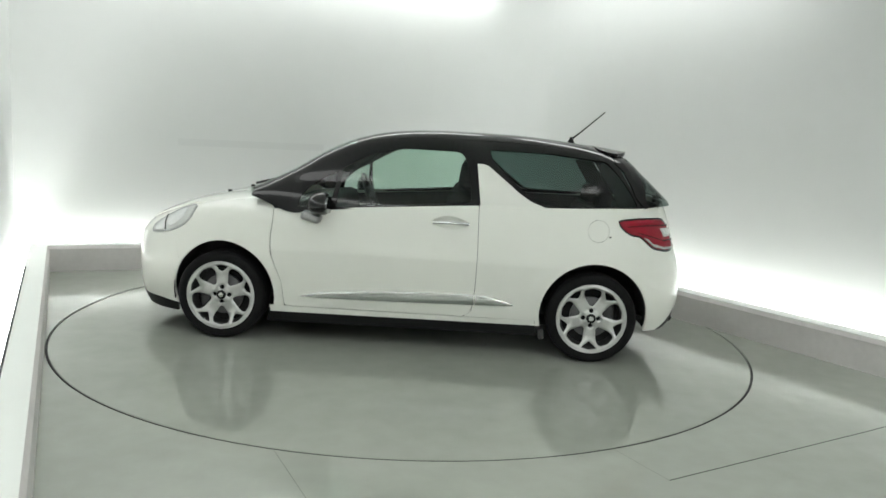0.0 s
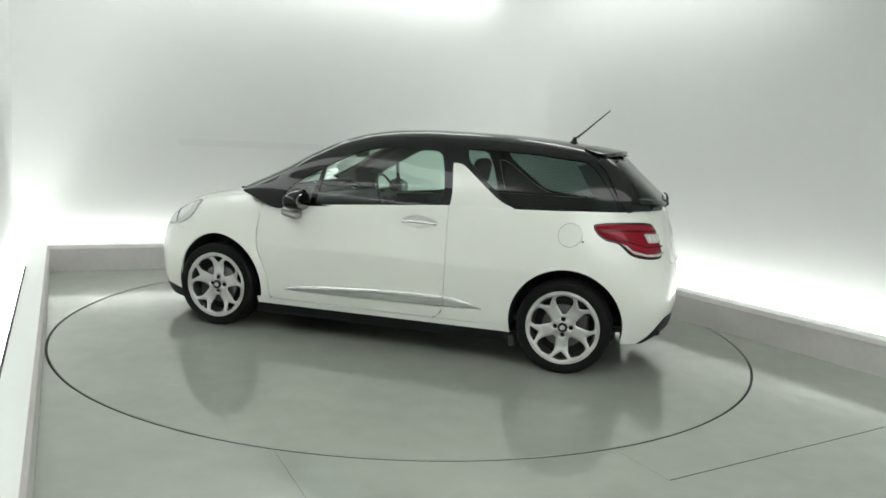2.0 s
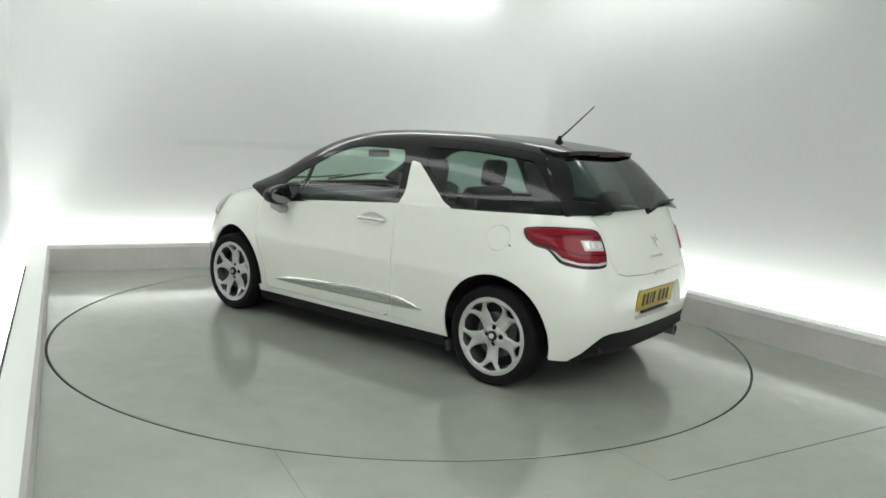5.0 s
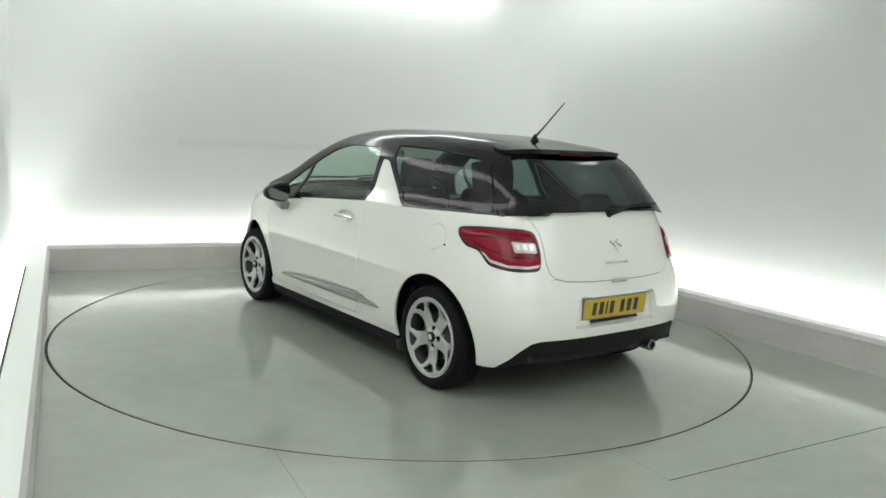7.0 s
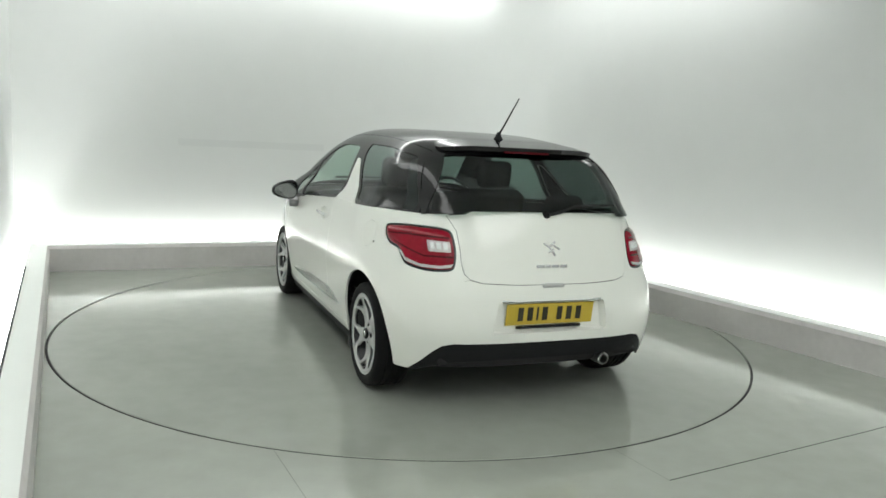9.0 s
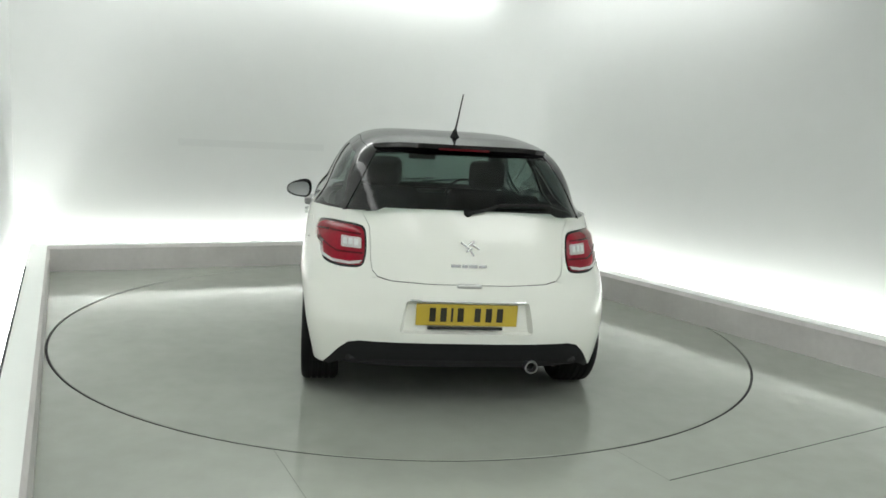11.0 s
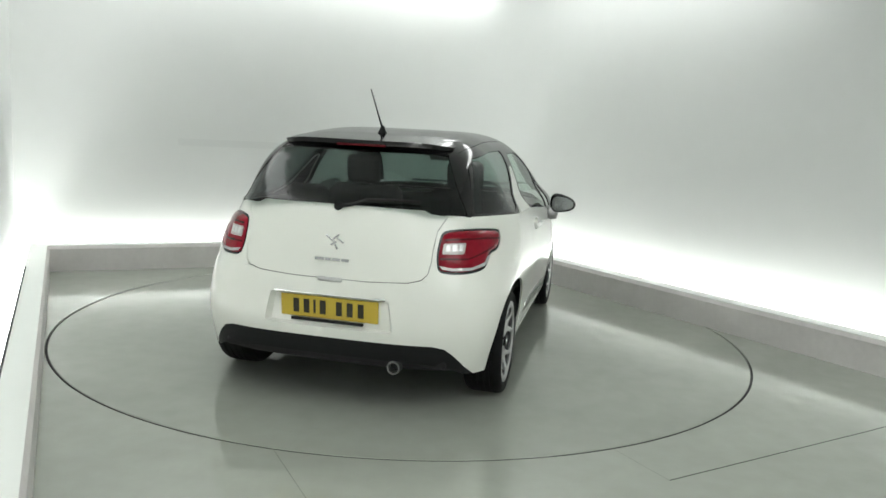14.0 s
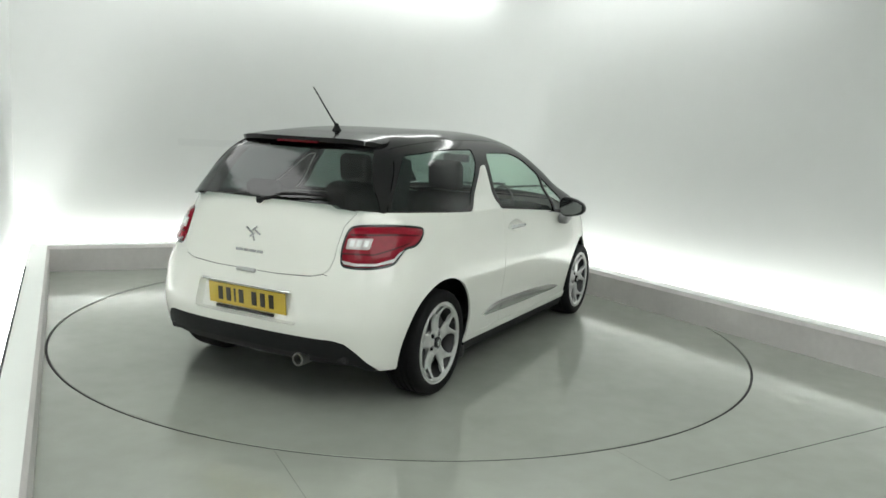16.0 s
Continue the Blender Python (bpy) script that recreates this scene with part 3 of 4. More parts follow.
# front bumper, round the nose
S_A = [(sx(1.56, 0.56), 0.56), (sx(1.572, 0.66), 0.66), (sx(1.70, 0.665), 0.665), (sx(1.82, 0.652), 0.652)]
low_edge = on_side(arc(FA - 0.008, AXLE_Z, ARCH_R, 30, -18, 10) + [(1.56, 0.20), (1.70, 0.22)])
left_part = S_A[::-1] + low_edge
bumper = left_part + [(2 * S_END - s, z) for s, z in left_part[::-1]]
panel("front_bumper", sheet(bumper, body, gap=0.0), M_WHITE, car)
lip = on_side([(1.57, 0.138), (1.555, 0.198), (1.70, 0.222)])
panel("front_lip", sheet([lip[0], lip[1], lip[2]] + [(2 * S_END - s, z) for s, z in (lip[2], lip[1], lip[0])], body, lift=0.003), M_PLASTIC, car, "black plastic lower lip")
# bonnet
hx = np.linspace(0.95, 1.88, 26)
hw = [float(wing_edge(x)) for x in hx]
bonnet = [(x, w) for x, w in zip(hx, hw)] + [(1.935, 0.25), (1.935, -0.25)] + [(x, -w) for x, w in zip(hx[::-1], hw[::-1])] + [(1.17, -0.4), (1.205, 0.0), (1.17, 0.4)]
panel("bonnet", sheet(bonnet, hood_top, step=0.04, gap=0.001), M_WHITE, car)
# cowl
panel("cowl", sheet([(0.86, 0.70), (1.1, 0.70), (1.22, 0.4), (1.25, 0.0), (1.22, -0.4), (1.1, -0.70), (0.86, -0.70)], lambda uv: hood_top(uv) + [0, 0, -0.010], step=0.04), M_PLASTIC, car, "black plastic scuttle below the windscreen")

# rear quarters, with the arch, the lamp opening and the bumper joint
TAIL_EDGE = [(sy(y, z), z) for y, z in ((0.465, 0.714), (0.492, 0.742), (0.503, 0.80), (0.503, 0.86), (0.510, 0.95), (0.548, 1.026))]
BUMP_TOP = 0.672
lamp_out = spline([(sx(-1.378, 0.948), 0.948), (sx(-1.49, 0.961), 0.961), (sy(0.64, 0.964), 0.964), (sy(0.565, 0.960), 0.960), (sy(0.530, 0.938), 0.938), (sy(0.521, 0.866), 0.866), (sy(0.526, 0.80), 0.80),
                   (sy(0.545, 0.758), 0.758), (sy(0.60, 0.746), 0.746), (sy(0.68, 0.747), 0.747), (sx(-1.61, 0.766), 0.766), (sx(-1.556, 0.806), 0.806), (sx(-1.515, 0.836), 0.836), (sx(-1.448, 0.851), 0.851), (sx(-1.396, 0.884), 0.884), (sx(-1.369, 0.920), 0.920)])
quarter = on_side([(-0.458, 0.998), (-0.466, 0.68), (-0.462, 0.45), (-0.445, 0.30), (-0.40, 0.257), (-0.86, 0.262), (-0.872, 0.222)])
quarter += on_side(arc(RA - 0.008, AXLE_Z, ARCH_R, -15, 193, 34))
quarter += [(sx(-1.587, 0.222), 0.222), (sx(-1.66, 0.42), 0.42), (sx(-1.68, 0.60), 0.60), (sy(0.66, BUMP_TOP), BUMP_TOP), (sy(0.57, 0.69), 0.69), (sy(0.50, 0.702), 0.702)] + TAIL_EDGE + [(sx(-1.66, 1.03), 1.03)] + on_side([(-1.56, 1.022), (-1.3, 1.018), (-1.02, 1.008), (-0.8, 1.0)])
flap = on_side(arc(-1.234, 0.873, 0.072, 0, 345, 23))
panel("rear_quarter", sheet(quarter, body, holes=[lamp_out, flap], gap=0.0), M_WHITE, car)
panel("rear_quarter", sheet(quarter, body, holes=[lamp_out], gap=0.0), M_WHITE, car, mirror=True)
part("flap_stop", box(0.012, 0.010, 0.009, Matrix.Translation(Vector(tuple(body(np.array([[sx(-1.312, 0.838), 0.838]]))[0]))), 0.003), M_PLASTIC, car, "small black rubber stop")
panel("fuel_flap", sheet(flap, body, step=0.02), M_WHITE, car, "round white fuel flap")
# bumper round the tail
bl_ = [(sx(-1.587, 0.222), 0.222), (sx(-1.66, 0.42), 0.42), (sx(-1.68, 0.60), 0.60), (sy(0.66, BUMP_TOP), BUMP_TOP), (sy(0.57, 0.69), 0.69), (sy(0.50, 0.702), 0.702), (sy(0.465, 0.712), 0.712), (sy(0.40, 0.696), 0.696), (sy(0.2, 0.687), 0.687)]
dif = [(sy(0.40, 0.388), 0.388), (sy(0.545, 0.388), 0.388), (sy(0.60, 0.375), 0.375), (sy(0.645, 0.335), 0.335), (sy(0.69, 0.275), 0.275), (sy(0.725, 0.226), 0.226)]
recess = rounded(on_tail([(0.315, 0.605), (0.345, 0.44), (-0.345, 0.44), (-0.315, 0.605)]), 0.02)
rb = bl_ + [(-s, z) for s, z in bl_[::-1]] + [(-s, z) for s, z in dif[::-1]] + dif
rear_bumper = panel("rear_bumper", sheet(rb, body, holes=[recess], gap=0.0), M_WHITE, car)
dd = dif[::-1]
db = [(sy(0.70, 0.222), 0.222), (sy(0.64, 0.255), 0.255), (sy(0.58, 0.275), 0.275), (sy(0.5, 0.288), 0.288), (sy(0.3, 0.294), 0.294)]
panel("rear_diffuser", sheet(dd + [(-s, z) for s, z in dd[::-1]] + [(-s, z) for s, z in db] + db[::-1], body, lift=-0.004, gap=0.0), M_PLASTIC, car, "black plastic lower bumper")
# tailgate
tg = TAIL_EDGE[4::-1] + [(sy(0.40, 0.697), 0.697), (sy(0.2, 0.687), 0.687)]
tgt = [(sy(0.2, 1.058), 1.058), (sy(0.44, 1.054), 1.054), (sy(0.475, 1.036), 1.036), TAIL_EDGE[5]]
tail = tg + [(-s, z) for s, z in tg[::-1]] + [(-s, z) for s, z in tgt[::-1]] + tgt
tailgate = panel("tailgate", sheet(tail, body, gap=0.003), M_WHITE, car, "gloss white tailgate")

# tail lamps
lens_red = shrink(resample(lamp_out, 0.02), 0.010)
for m in (False, True):
    t = panel("tail_light", sheet(lamp_out, body, step=0.02, gap=0.001, lift=-0.004, rim=0.03), M_GLOSSPL, car, "red wraparound tail lamp in a black surround", mirror=m)
    panel("red_lens", sheet(lens_red, body, step=0.02, lift=0.0, rim=0.01, bulge=0.014), M_RED, t, "red lens", mirror=m)
    lens = panel("clear_lens", sheet(rounded(on_tail([(0.541, 0.893), (0.541, 0.838), (0.640, 0.836), (0.640, 0.894)]), 0.012), body, step=0.02, lift=0.0165, rim=0.006), M_TGREY, t, "clear reversing lamp", mirror=m)
    for y0, y1 in ((0.553, 0.575), (0.581, 0.603), (0.609, 0.630)):
        panel("bulb_cell", sheet(rounded(on_tail([(y0, 0.885), (y0, 0.850), (y1, 0.850), (y1, 0.885)]), 0.004), body, step=0.02, lift=0.019, rim=0.003, bulge=0.003, soft=0.008), M_REFL, lens, "bright reflector cell", mirror=m)
    panel("clear_lens", sheet([(sy(0.536, 0.786), 0.786), (sy(0.60, 0.774), 0.774), (sy(0.68, 0.775), 0.775), (sx(-1.60, 0.797), 0.797), (sx(-1.563, 0.826), 0.826), (sx(-1.532, 0.836), 0.836), (sx(-1.562, 0.812), 0.812),
                               (sx(-1.608, 0.777), 0.777), (sy(0.68, 0.758), 0.758), (sy(0.60, 0.757), 0.757), (sy(0.552, 0.766), 0.766)], body, step=0.02, lift=0.0155, rim=0.006), M_TCLEAR, t, "clear lower lens", mirror=m)
    panel("lens_rib", sheet([(sy(0.545, 0.915), 0.915), (sy(0.545, 0.903), 0.903), (sy(0.70, 0.903), 0.903), (sx(-1.50, 0.900), 0.900), (sx(-1.42, 0.896), 0.896), (sx(-1.42, 0.906), 0.906), (sx(-1.50, 0.912), 0.912), (sy(0.70, 0.915), 0.915)], body, step=0.02, lift=0.0158, rim=0.004), M_REDDARK, t, mirror=m)
    panel("lens_rib", sheet([(sy(0.535, 0.824), 0.824), (sy(0.535, 0.812), 0.812), (sy(0.66, 0.808), 0.808), (sx(-1.56, 0.842), 0.842), (sx(-1.49, 0.862), 0.862), (sx(-1.49, 0.870), 0.870), (sx(-1.56, 0.853), 0.853), (sy(0.66, 0.820), 0.820)], body, step=0.02, lift=0.0158, rim=0.004), M_REDDARK, t, mirror=m)

# greenhouse: black side frames with window openings
def rail_q(x):
    return float(np.interp(x, [-1.6, -1.3, 0.15, 0.35, 0.7, 1.1], [0.90, 0.90, 0.90, 0.915, 0.925, 0.90]))


def rail(x):
    return ZB + rail_q(x) * (float(roof_z(x)) - ZB)


door_glass = rounded([(0.476, 0.930), (-0.405, 1.010), (-0.385, 1.18), (-0.335, 1.332), (0.08, 1.334), (0.25, 1.293), (0.355, 1.238), (0.462, 1.178)], [0.015, 0.03, 0.1, 0.06, 0.1, 0.1, 0.1, 0.01])
quarterlight = rounded([(0.513, 0.932), (0.725, 0.918), (0.715, 0.985), (0.672, 1.045), (0.594, 1.105), (0.488, 1.163)], [0.01, 0.02, 0.03, 0.05, 0.05, 0.01])
quarter_glass = rounded([(-0.505, 1.352), (-0.525, 1.285), (-0.63, 1.185), (-0.83, 1.030), (-0.98, 1.014), (-1.505, 1.032), (-1.465, 1.10), (-1.375, 1.225), (-1.285, 1.312), (-0.90, 1.348)], [0.015, 0.03, 0.06, 0.05, 0.06, 0.02, 0.05, 0.05, 0.03, 0.1])
top_x = np.linspace(1.045, -1.33, 60)
frame_line = [(x, belt(x) - (0.012 if x > -1.25 else 0.0)) for x in np.linspace(-1.537, 1.045, 44)] + [(x, rail(x)) for x in top_x] + [(-1.418, 1.204)]
both("side_frame", sheet(frame_line, dome_side, holes=[door_glass, quarterlight, quarter_glass], gap=0.0), M_BLACK, car, "gloss black window frame and pillars")
both("door_window", sheet(door_glass, dome_side, gap=-0.004, lift=-0.004, rim=0), M_GLASS, car, "green-tinted door glass")
both("quarterlight", sheet(quarterlight, dome_side, gap=-0.004, lift=-0.004, rim=0), M_GLASS, car)
both("quarter_window", sheet(quarter_glass, dome_side, gap=-0.004, lift=-0.004, rim=0), M_PRIV, car, "dark privacy glass")
both("pillar_trim", sheet([(-1.60, 0.985), (-1.405, 0.985), (-1.33, 1.13), (-1.22, 1.30), (-1.32, 1.335), (-1.43, 1.215), (-1.56, 1.03)], dome_side, lift=-0.022, rim=0), M_CABIN, car, "dark inner rear pillar trim")
# white fin behind the door
fin = rounded([(-0.466, 0.985), (-0.428, 1.258), (-0.495, 1.252), (-0.60, 1.172), (-0.715, 1.080), (-0.795, 1.030), (-0.87, 1.008), (-0.90, 0.985)], [0, 0.012, 0.025, 0.05, 0.05, 0.05, 0.03, 0])
both("pillar_fin", sheet(fin, lambda uv: np.stack([uv[:, 0], np.interp(uv[:, 1], [0.985, 1.03], [1, 0]) * (half_width(uv[:, 0], uv[:, 1]) - dome_side(uv)[:, 1]) + dome_side(uv)[:, 1], uv[:, 1]], 1), gap=0.0, lift=0.002), M_WHITE, car, "white fin-shaped pillar")


def rail_y(x):
    return float(dome_side(np.array([[x, rail(x)]]))[0, 1])


rx = np.linspace(0.40, -1.41, 50)
roof = [(x, rail_y(x) + 0.001) for x in rx] + [(-1.455, 0.40), (-1.465, 0.2), (-1.465, -0.2), (-1.455, -0.40)] + [(x, -rail_y(x) - 0.001) for x in rx[::-1]] + [(0.445, -0.3), (0.455, 0), (0.445, 0.3)]
panel("roof", sheet(roof, dome_top, step=0.04, gap=0.004), M_BLACK, car, "gloss black roof")
wx = np.linspace(0.40, 1.10, 24)
screen = [(0.455, 0.0), (0.445, -0.3)] + [(x, -rail_y(x)) for x in wx] + [(1.19, -0.35), (1.21, 0), (1.19, 0.35)] + [(x, rail_y(x)) for x in wx[::-1]] + [(0.445, 0.3)]
panel("windscreen", sheet(screen, dome_top, step=0.04, gap=0.001, rim=0), M_GLASS, car, "laminated windscreen")
# rear window and its black surround
glass_line = [(0.18, 1.060), (0.44, 1.056), (0.48, 1.038), (0.60, 1.032), (0.632, 1.035), (0.545, 1.20), (0.485, 1.315), (0.35, 1.336), (0.0, 1.342)]
tail_glass = glass_line + [(-y, z) for y, z in glass_line[-2::-1]]
panel("rear_window", sheet(tail_glass, dome_tail, gap=0.001, rim=0.004, lift=0.002), M_REARGL, car, "dark tinted heated rear window")
corner = [(0.63, 1.026), (0.545, 1.20), (0.482, 1.318), (0.46, 1.345), (0.50, 1.345), (0.557, 1.302), (0.597, 1.204), (0.642, 1.018)]
both("rear_pillar", sheet(corner, dome_tail, gap=-0.002, lift=0.0045), M_BLACK, car, "gloss black rear pillar")

# inner shell and underside
def arch_in(x):
    return on_side([(x - (u - x), z) for u, z in arc(x, AXLE_Z, ARCH_R + 0.004, -10, 190, 30)])


notch = sy(0.37, 0.5)
edge = [(0.0, 0.24), (sx(-1.60, 0.24), 0.24)] + arch_in(RA) + arch_in(FA) + [(S_END, 0.24), (S_END, 0.62), (sx(1.75, 0.66), 0.66)]
edge += on_side([(1.5, 0.74), (1.2, 0.84), (0.9, 0.87), (0.5, 0.91), (-0.45, 0.985), (-1.0, 0.99), (-1.4, 1.0)]) + [(sy(0.62, 1.0), 1.0), (sy(0.3, 1.03), 1.03), (0.0, 1.03)]
edge += [(0.0, 0.64), (notch, 0.64), (notch, 0.41), (0.0, 0.41)]
both("inner_shell", sheet(edge, body, step=0.05, lift=-0.03, rim=0, gap=0.0), M_INNER, car, "dark inner panels")
part("underbody", box(3.30, 1.16, 0.08, pose(0.12, 0, 0.205), 0.03), M_INNER, car, "dark underbody")
# two slabs added to keep light off the floor under the car
part("mid_shade_pan", box(1.66, 1.54, 0.06, pose(0.0, 0, 0.175), 0.025), M_INNER, car, "dark pan between the axles, added to shade the floor")
part("rear_shade_pan", box(0.42, 1.22, 0.05, pose(-1.60, 0, 0.285), 0.02), M_INNER, car, "dark pan behind the rear axle, added to shade the floor")
part("rear_axle_beam", tube([(RA, -0.64, 0.27), (RA + 0.05, -0.3, 0.22), (RA + 0.05, 0.3, 0.22), (RA, 0.64, 0.27)], 0.045, 10), M_INNER, car, "dark rear axle beam")


def half_pipe(x, r, y0, y1, side):
    bm = bmesh.new()
    n, rows = 24, []
    for y in (y0, y1):
        rows.append([bm.verts.new((x + r * math.cos(radians(a)), side * y, AXLE_Z + r * math.sin(radians(a)))) for a in np.linspace(-12, 192, n)])
    for i in range(n - 1):
        bm.faces.new((rows[0][i], rows[0][i + 1], rows[1][i + 1], rows[1][i]))
    bm.faces.new(rows[0])
    return bm


for x in (FA, RA):
    for side in (1, -1):
        part("wheel_arch_liner", half_pipe(x - 0.008, ARCH_R + 0.006, 0.42, 0.755, side), M_INNER, car, "black wheel arch liner")

for side in (1, -1):
    part("wheel_deflector", box(0.04, 0.11, 0.07, pose(-0.912, side * 0.775, 0.168, 0, 8, 0), 0.012), M_DEFLECT, car, "small grey wheel deflector")

# ---- wheels ----
RIM_R, TYRE_R, WHEEL_Y, HUB_Z = 0.226, 0.295, 0.738, 0.295


def polar(r, a):
    return (r * math.cos(radians(a)), r * math.sin(radians(a)))


dish = curve([0, 0.045, 0.06, 0.12, 0.185, 0.205, 0.226], [0.072, 0.072, 0.066, 0.064, 0.084, 0.094, 0.096])


def wheel_face(uv):
    return np.stack([uv[:, 0], dish(np.hypot(uv[:, 0], uv[:, 1])), uv[:, 1]], 1)


def make_wheel(x, side, spin):
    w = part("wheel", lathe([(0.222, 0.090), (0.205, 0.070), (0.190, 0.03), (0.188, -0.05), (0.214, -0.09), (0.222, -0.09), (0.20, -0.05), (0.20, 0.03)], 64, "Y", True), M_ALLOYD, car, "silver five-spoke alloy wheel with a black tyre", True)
    w.matrix_basis = pose(x, side * WHEEL_Y, HUB_Z, 0, spin, 0 if side > 0 else 180)
    prof = [(0.221, 0.090), (0.230, 0.099), (0.240, 0.1035), (0.260, 0.107), (0.276, 0.104), (0.286, 0.096), (0.292, 0.084), (0.2948, 0.066)]
    for g in (0.05, 0.017, -0.017, -0.05):
        prof += [(TYRE_R, g + 0.006), (0.289, g + 0.004), (0.289, g - 0.004), (TYRE_R, g - 0.006)]
    prof += [(0.2948, -0.066), (0.291, -0.084), (0.275, -0.1), (0.24, -0.1), (0.221, -0.09)]
    part("tyre", lathe(prof, 72), M_RUBBER, w, "black low-profile tyre", True)
    holes = []
    for k in range(5):
        a = 90 + 72 * k
        holes.append(rounded([polar(0.080, a - 7), polar(0.110, a - 15), polar(0.150, a - 19.5), polar(0.176, a - 19), polar(0.196, a - 14.5), polar(0.203, a), polar(0.196, a + 14.5), polar(0.176, a + 19), polar(0.150, a + 19.5), polar(0.110, a + 15), polar(0.080, a + 7)][::-1], 0.012, 3))
        b = a + 36
        holes.append(rounded([polar(0.156, b), polar(0.176, b - 8), polar(0.202, b - 14.5), polar(0.208, b), polar(0.202, b + 14.5), polar(0.176, b + 8)][::-1], 0.008, 3))
    for k in range(4):
        holes.append([polar_off for polar_off in [tuple(np.array(polar(0.05, 90 * k)) + np.array(polar(0.0155, -j * 45))) for j in range(8)]])
    panel("spokes", sheet([polar(RIM_R, 5 * k) for k in range(72)], wheel_face, step=0.008, holes=holes, gap=0.0, rim=0.03, bulge=0.007, soft=0.014), M_ALLOY, w, "silver forked spokes")
    rimlip = lathe([(0.2265, 0.085), (0.2300, 0.100), (0.2275, 0.1015), (0.2215, 0.099), (0.2200, 0.088)], 72, "Y", True)
    part("rim_lip", rimlip, M_ALLOY, w, "", True)
    cap = part("hub_cap", lathe([(0.0001, 0.093), (0.026, 0.092), (0.031, 0.087), (0.031, 0.06)], 32), M_GLOSSPL, w, "black hub cap with a chrome ring", True)
    part("emblem", lathe([(0.0001, 0.0925), (0.0001, 0.096), (0.016, 0.0955), (0.018, 0.092)], 24, "Y", True), M_CHROME, cap)
    for k in range(4):
        q = polar(0.05, 90 * k)
        bm = lathe([(0.0001, 0.072), (0.007, 0.072), (0.0085, 0.05)], 10)
        bm.transform(Matrix.Translation((q[0], 0, q[1])))
        part("wheel_bolt", bm, M_GLOSSPL, w)
    part("brake_disc", lathe([(0.05, 0.045), (0.135, 0.040), (0.135, 0.018), (0.05, 0.018)], 48, "Y", True), M_DISCBR, w, "worn steel brake disc", True)
    part("brake_hub", lathe([(0.0001, 0.055), (0.06, 0.052), (0.065, 0.02)], 32), M_INNER, w, "", True)
    part("back_plate", lathe([(0.0001, 0.0), (0.19, 0.0), (0.19, -0.02)], 32), M_INNER, w)
    c = box(0.07, 0.05, 0.14, pose(-0.115, 0.03, 0.02), 0.012)
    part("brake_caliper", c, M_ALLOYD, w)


make_wheel(FA, 1, 180)
make_wheel(RA, 1, 0)
make_wheel(FA, -1, 25)
make_wheel(RA, -1, 40)


# ---- trim on the flanks ----
M_STRIP = mat("satin_chrome", (0.62, 0.64, 0.63), 0.16, metal=1.0, var=0.03, scale=15)
def at_side(x, z, lift=0.0, side=1):
    q = body(np.array([[sx(x, z), z]]))[0]
    return Vector((q[0], side * (q[1] + lift), q[2]))


strip_top = curve([-0.715, -0.62, -0.55, -0.46, -0.2, 0.1, 0.42, 0.60, 0.695], [0.358, 0.392, 0.408, 0.414, 0.410, 0.400, 0.378, 0.352, 0.327])
strip_bot = curve([-0.715, -0.46, 0.0, 0.6, 0.695], [0.350, 0.340, 0.328, 0.320, 0.323])


def side_strip(x0, x1, sg):
    """A tapering bar with a ridge along its lower third."""
    bm, rows = bmesh.new(), []
    for x in np.linspace(x0, x1, 30):
        b_, t_ = float(strip_bot(x)), float(strip_top(x))
        h = t_ - b_
        rows.append([bm.verts.new(at_side(x, b_ + h * k, lift * min(1, h / 0.06), sg)) for k, lift in ((0, -0.004), (0.02, 0.006), (0.30, 0.015), (0.36, 0.0155), (0.97, 0.004), (1, -0.004))])
    for A, B in zip(rows, rows[1:]):
        for i in range(5):
            bm.faces.new((A[i], A[i + 1], B[i + 1], B[i]))
    bm.faces.new(rows[0]), bm.faces.new(rows[-1][::-1])
    bmesh.ops.recalc_face_normals(bm, faces=bm.faces)
    return bm


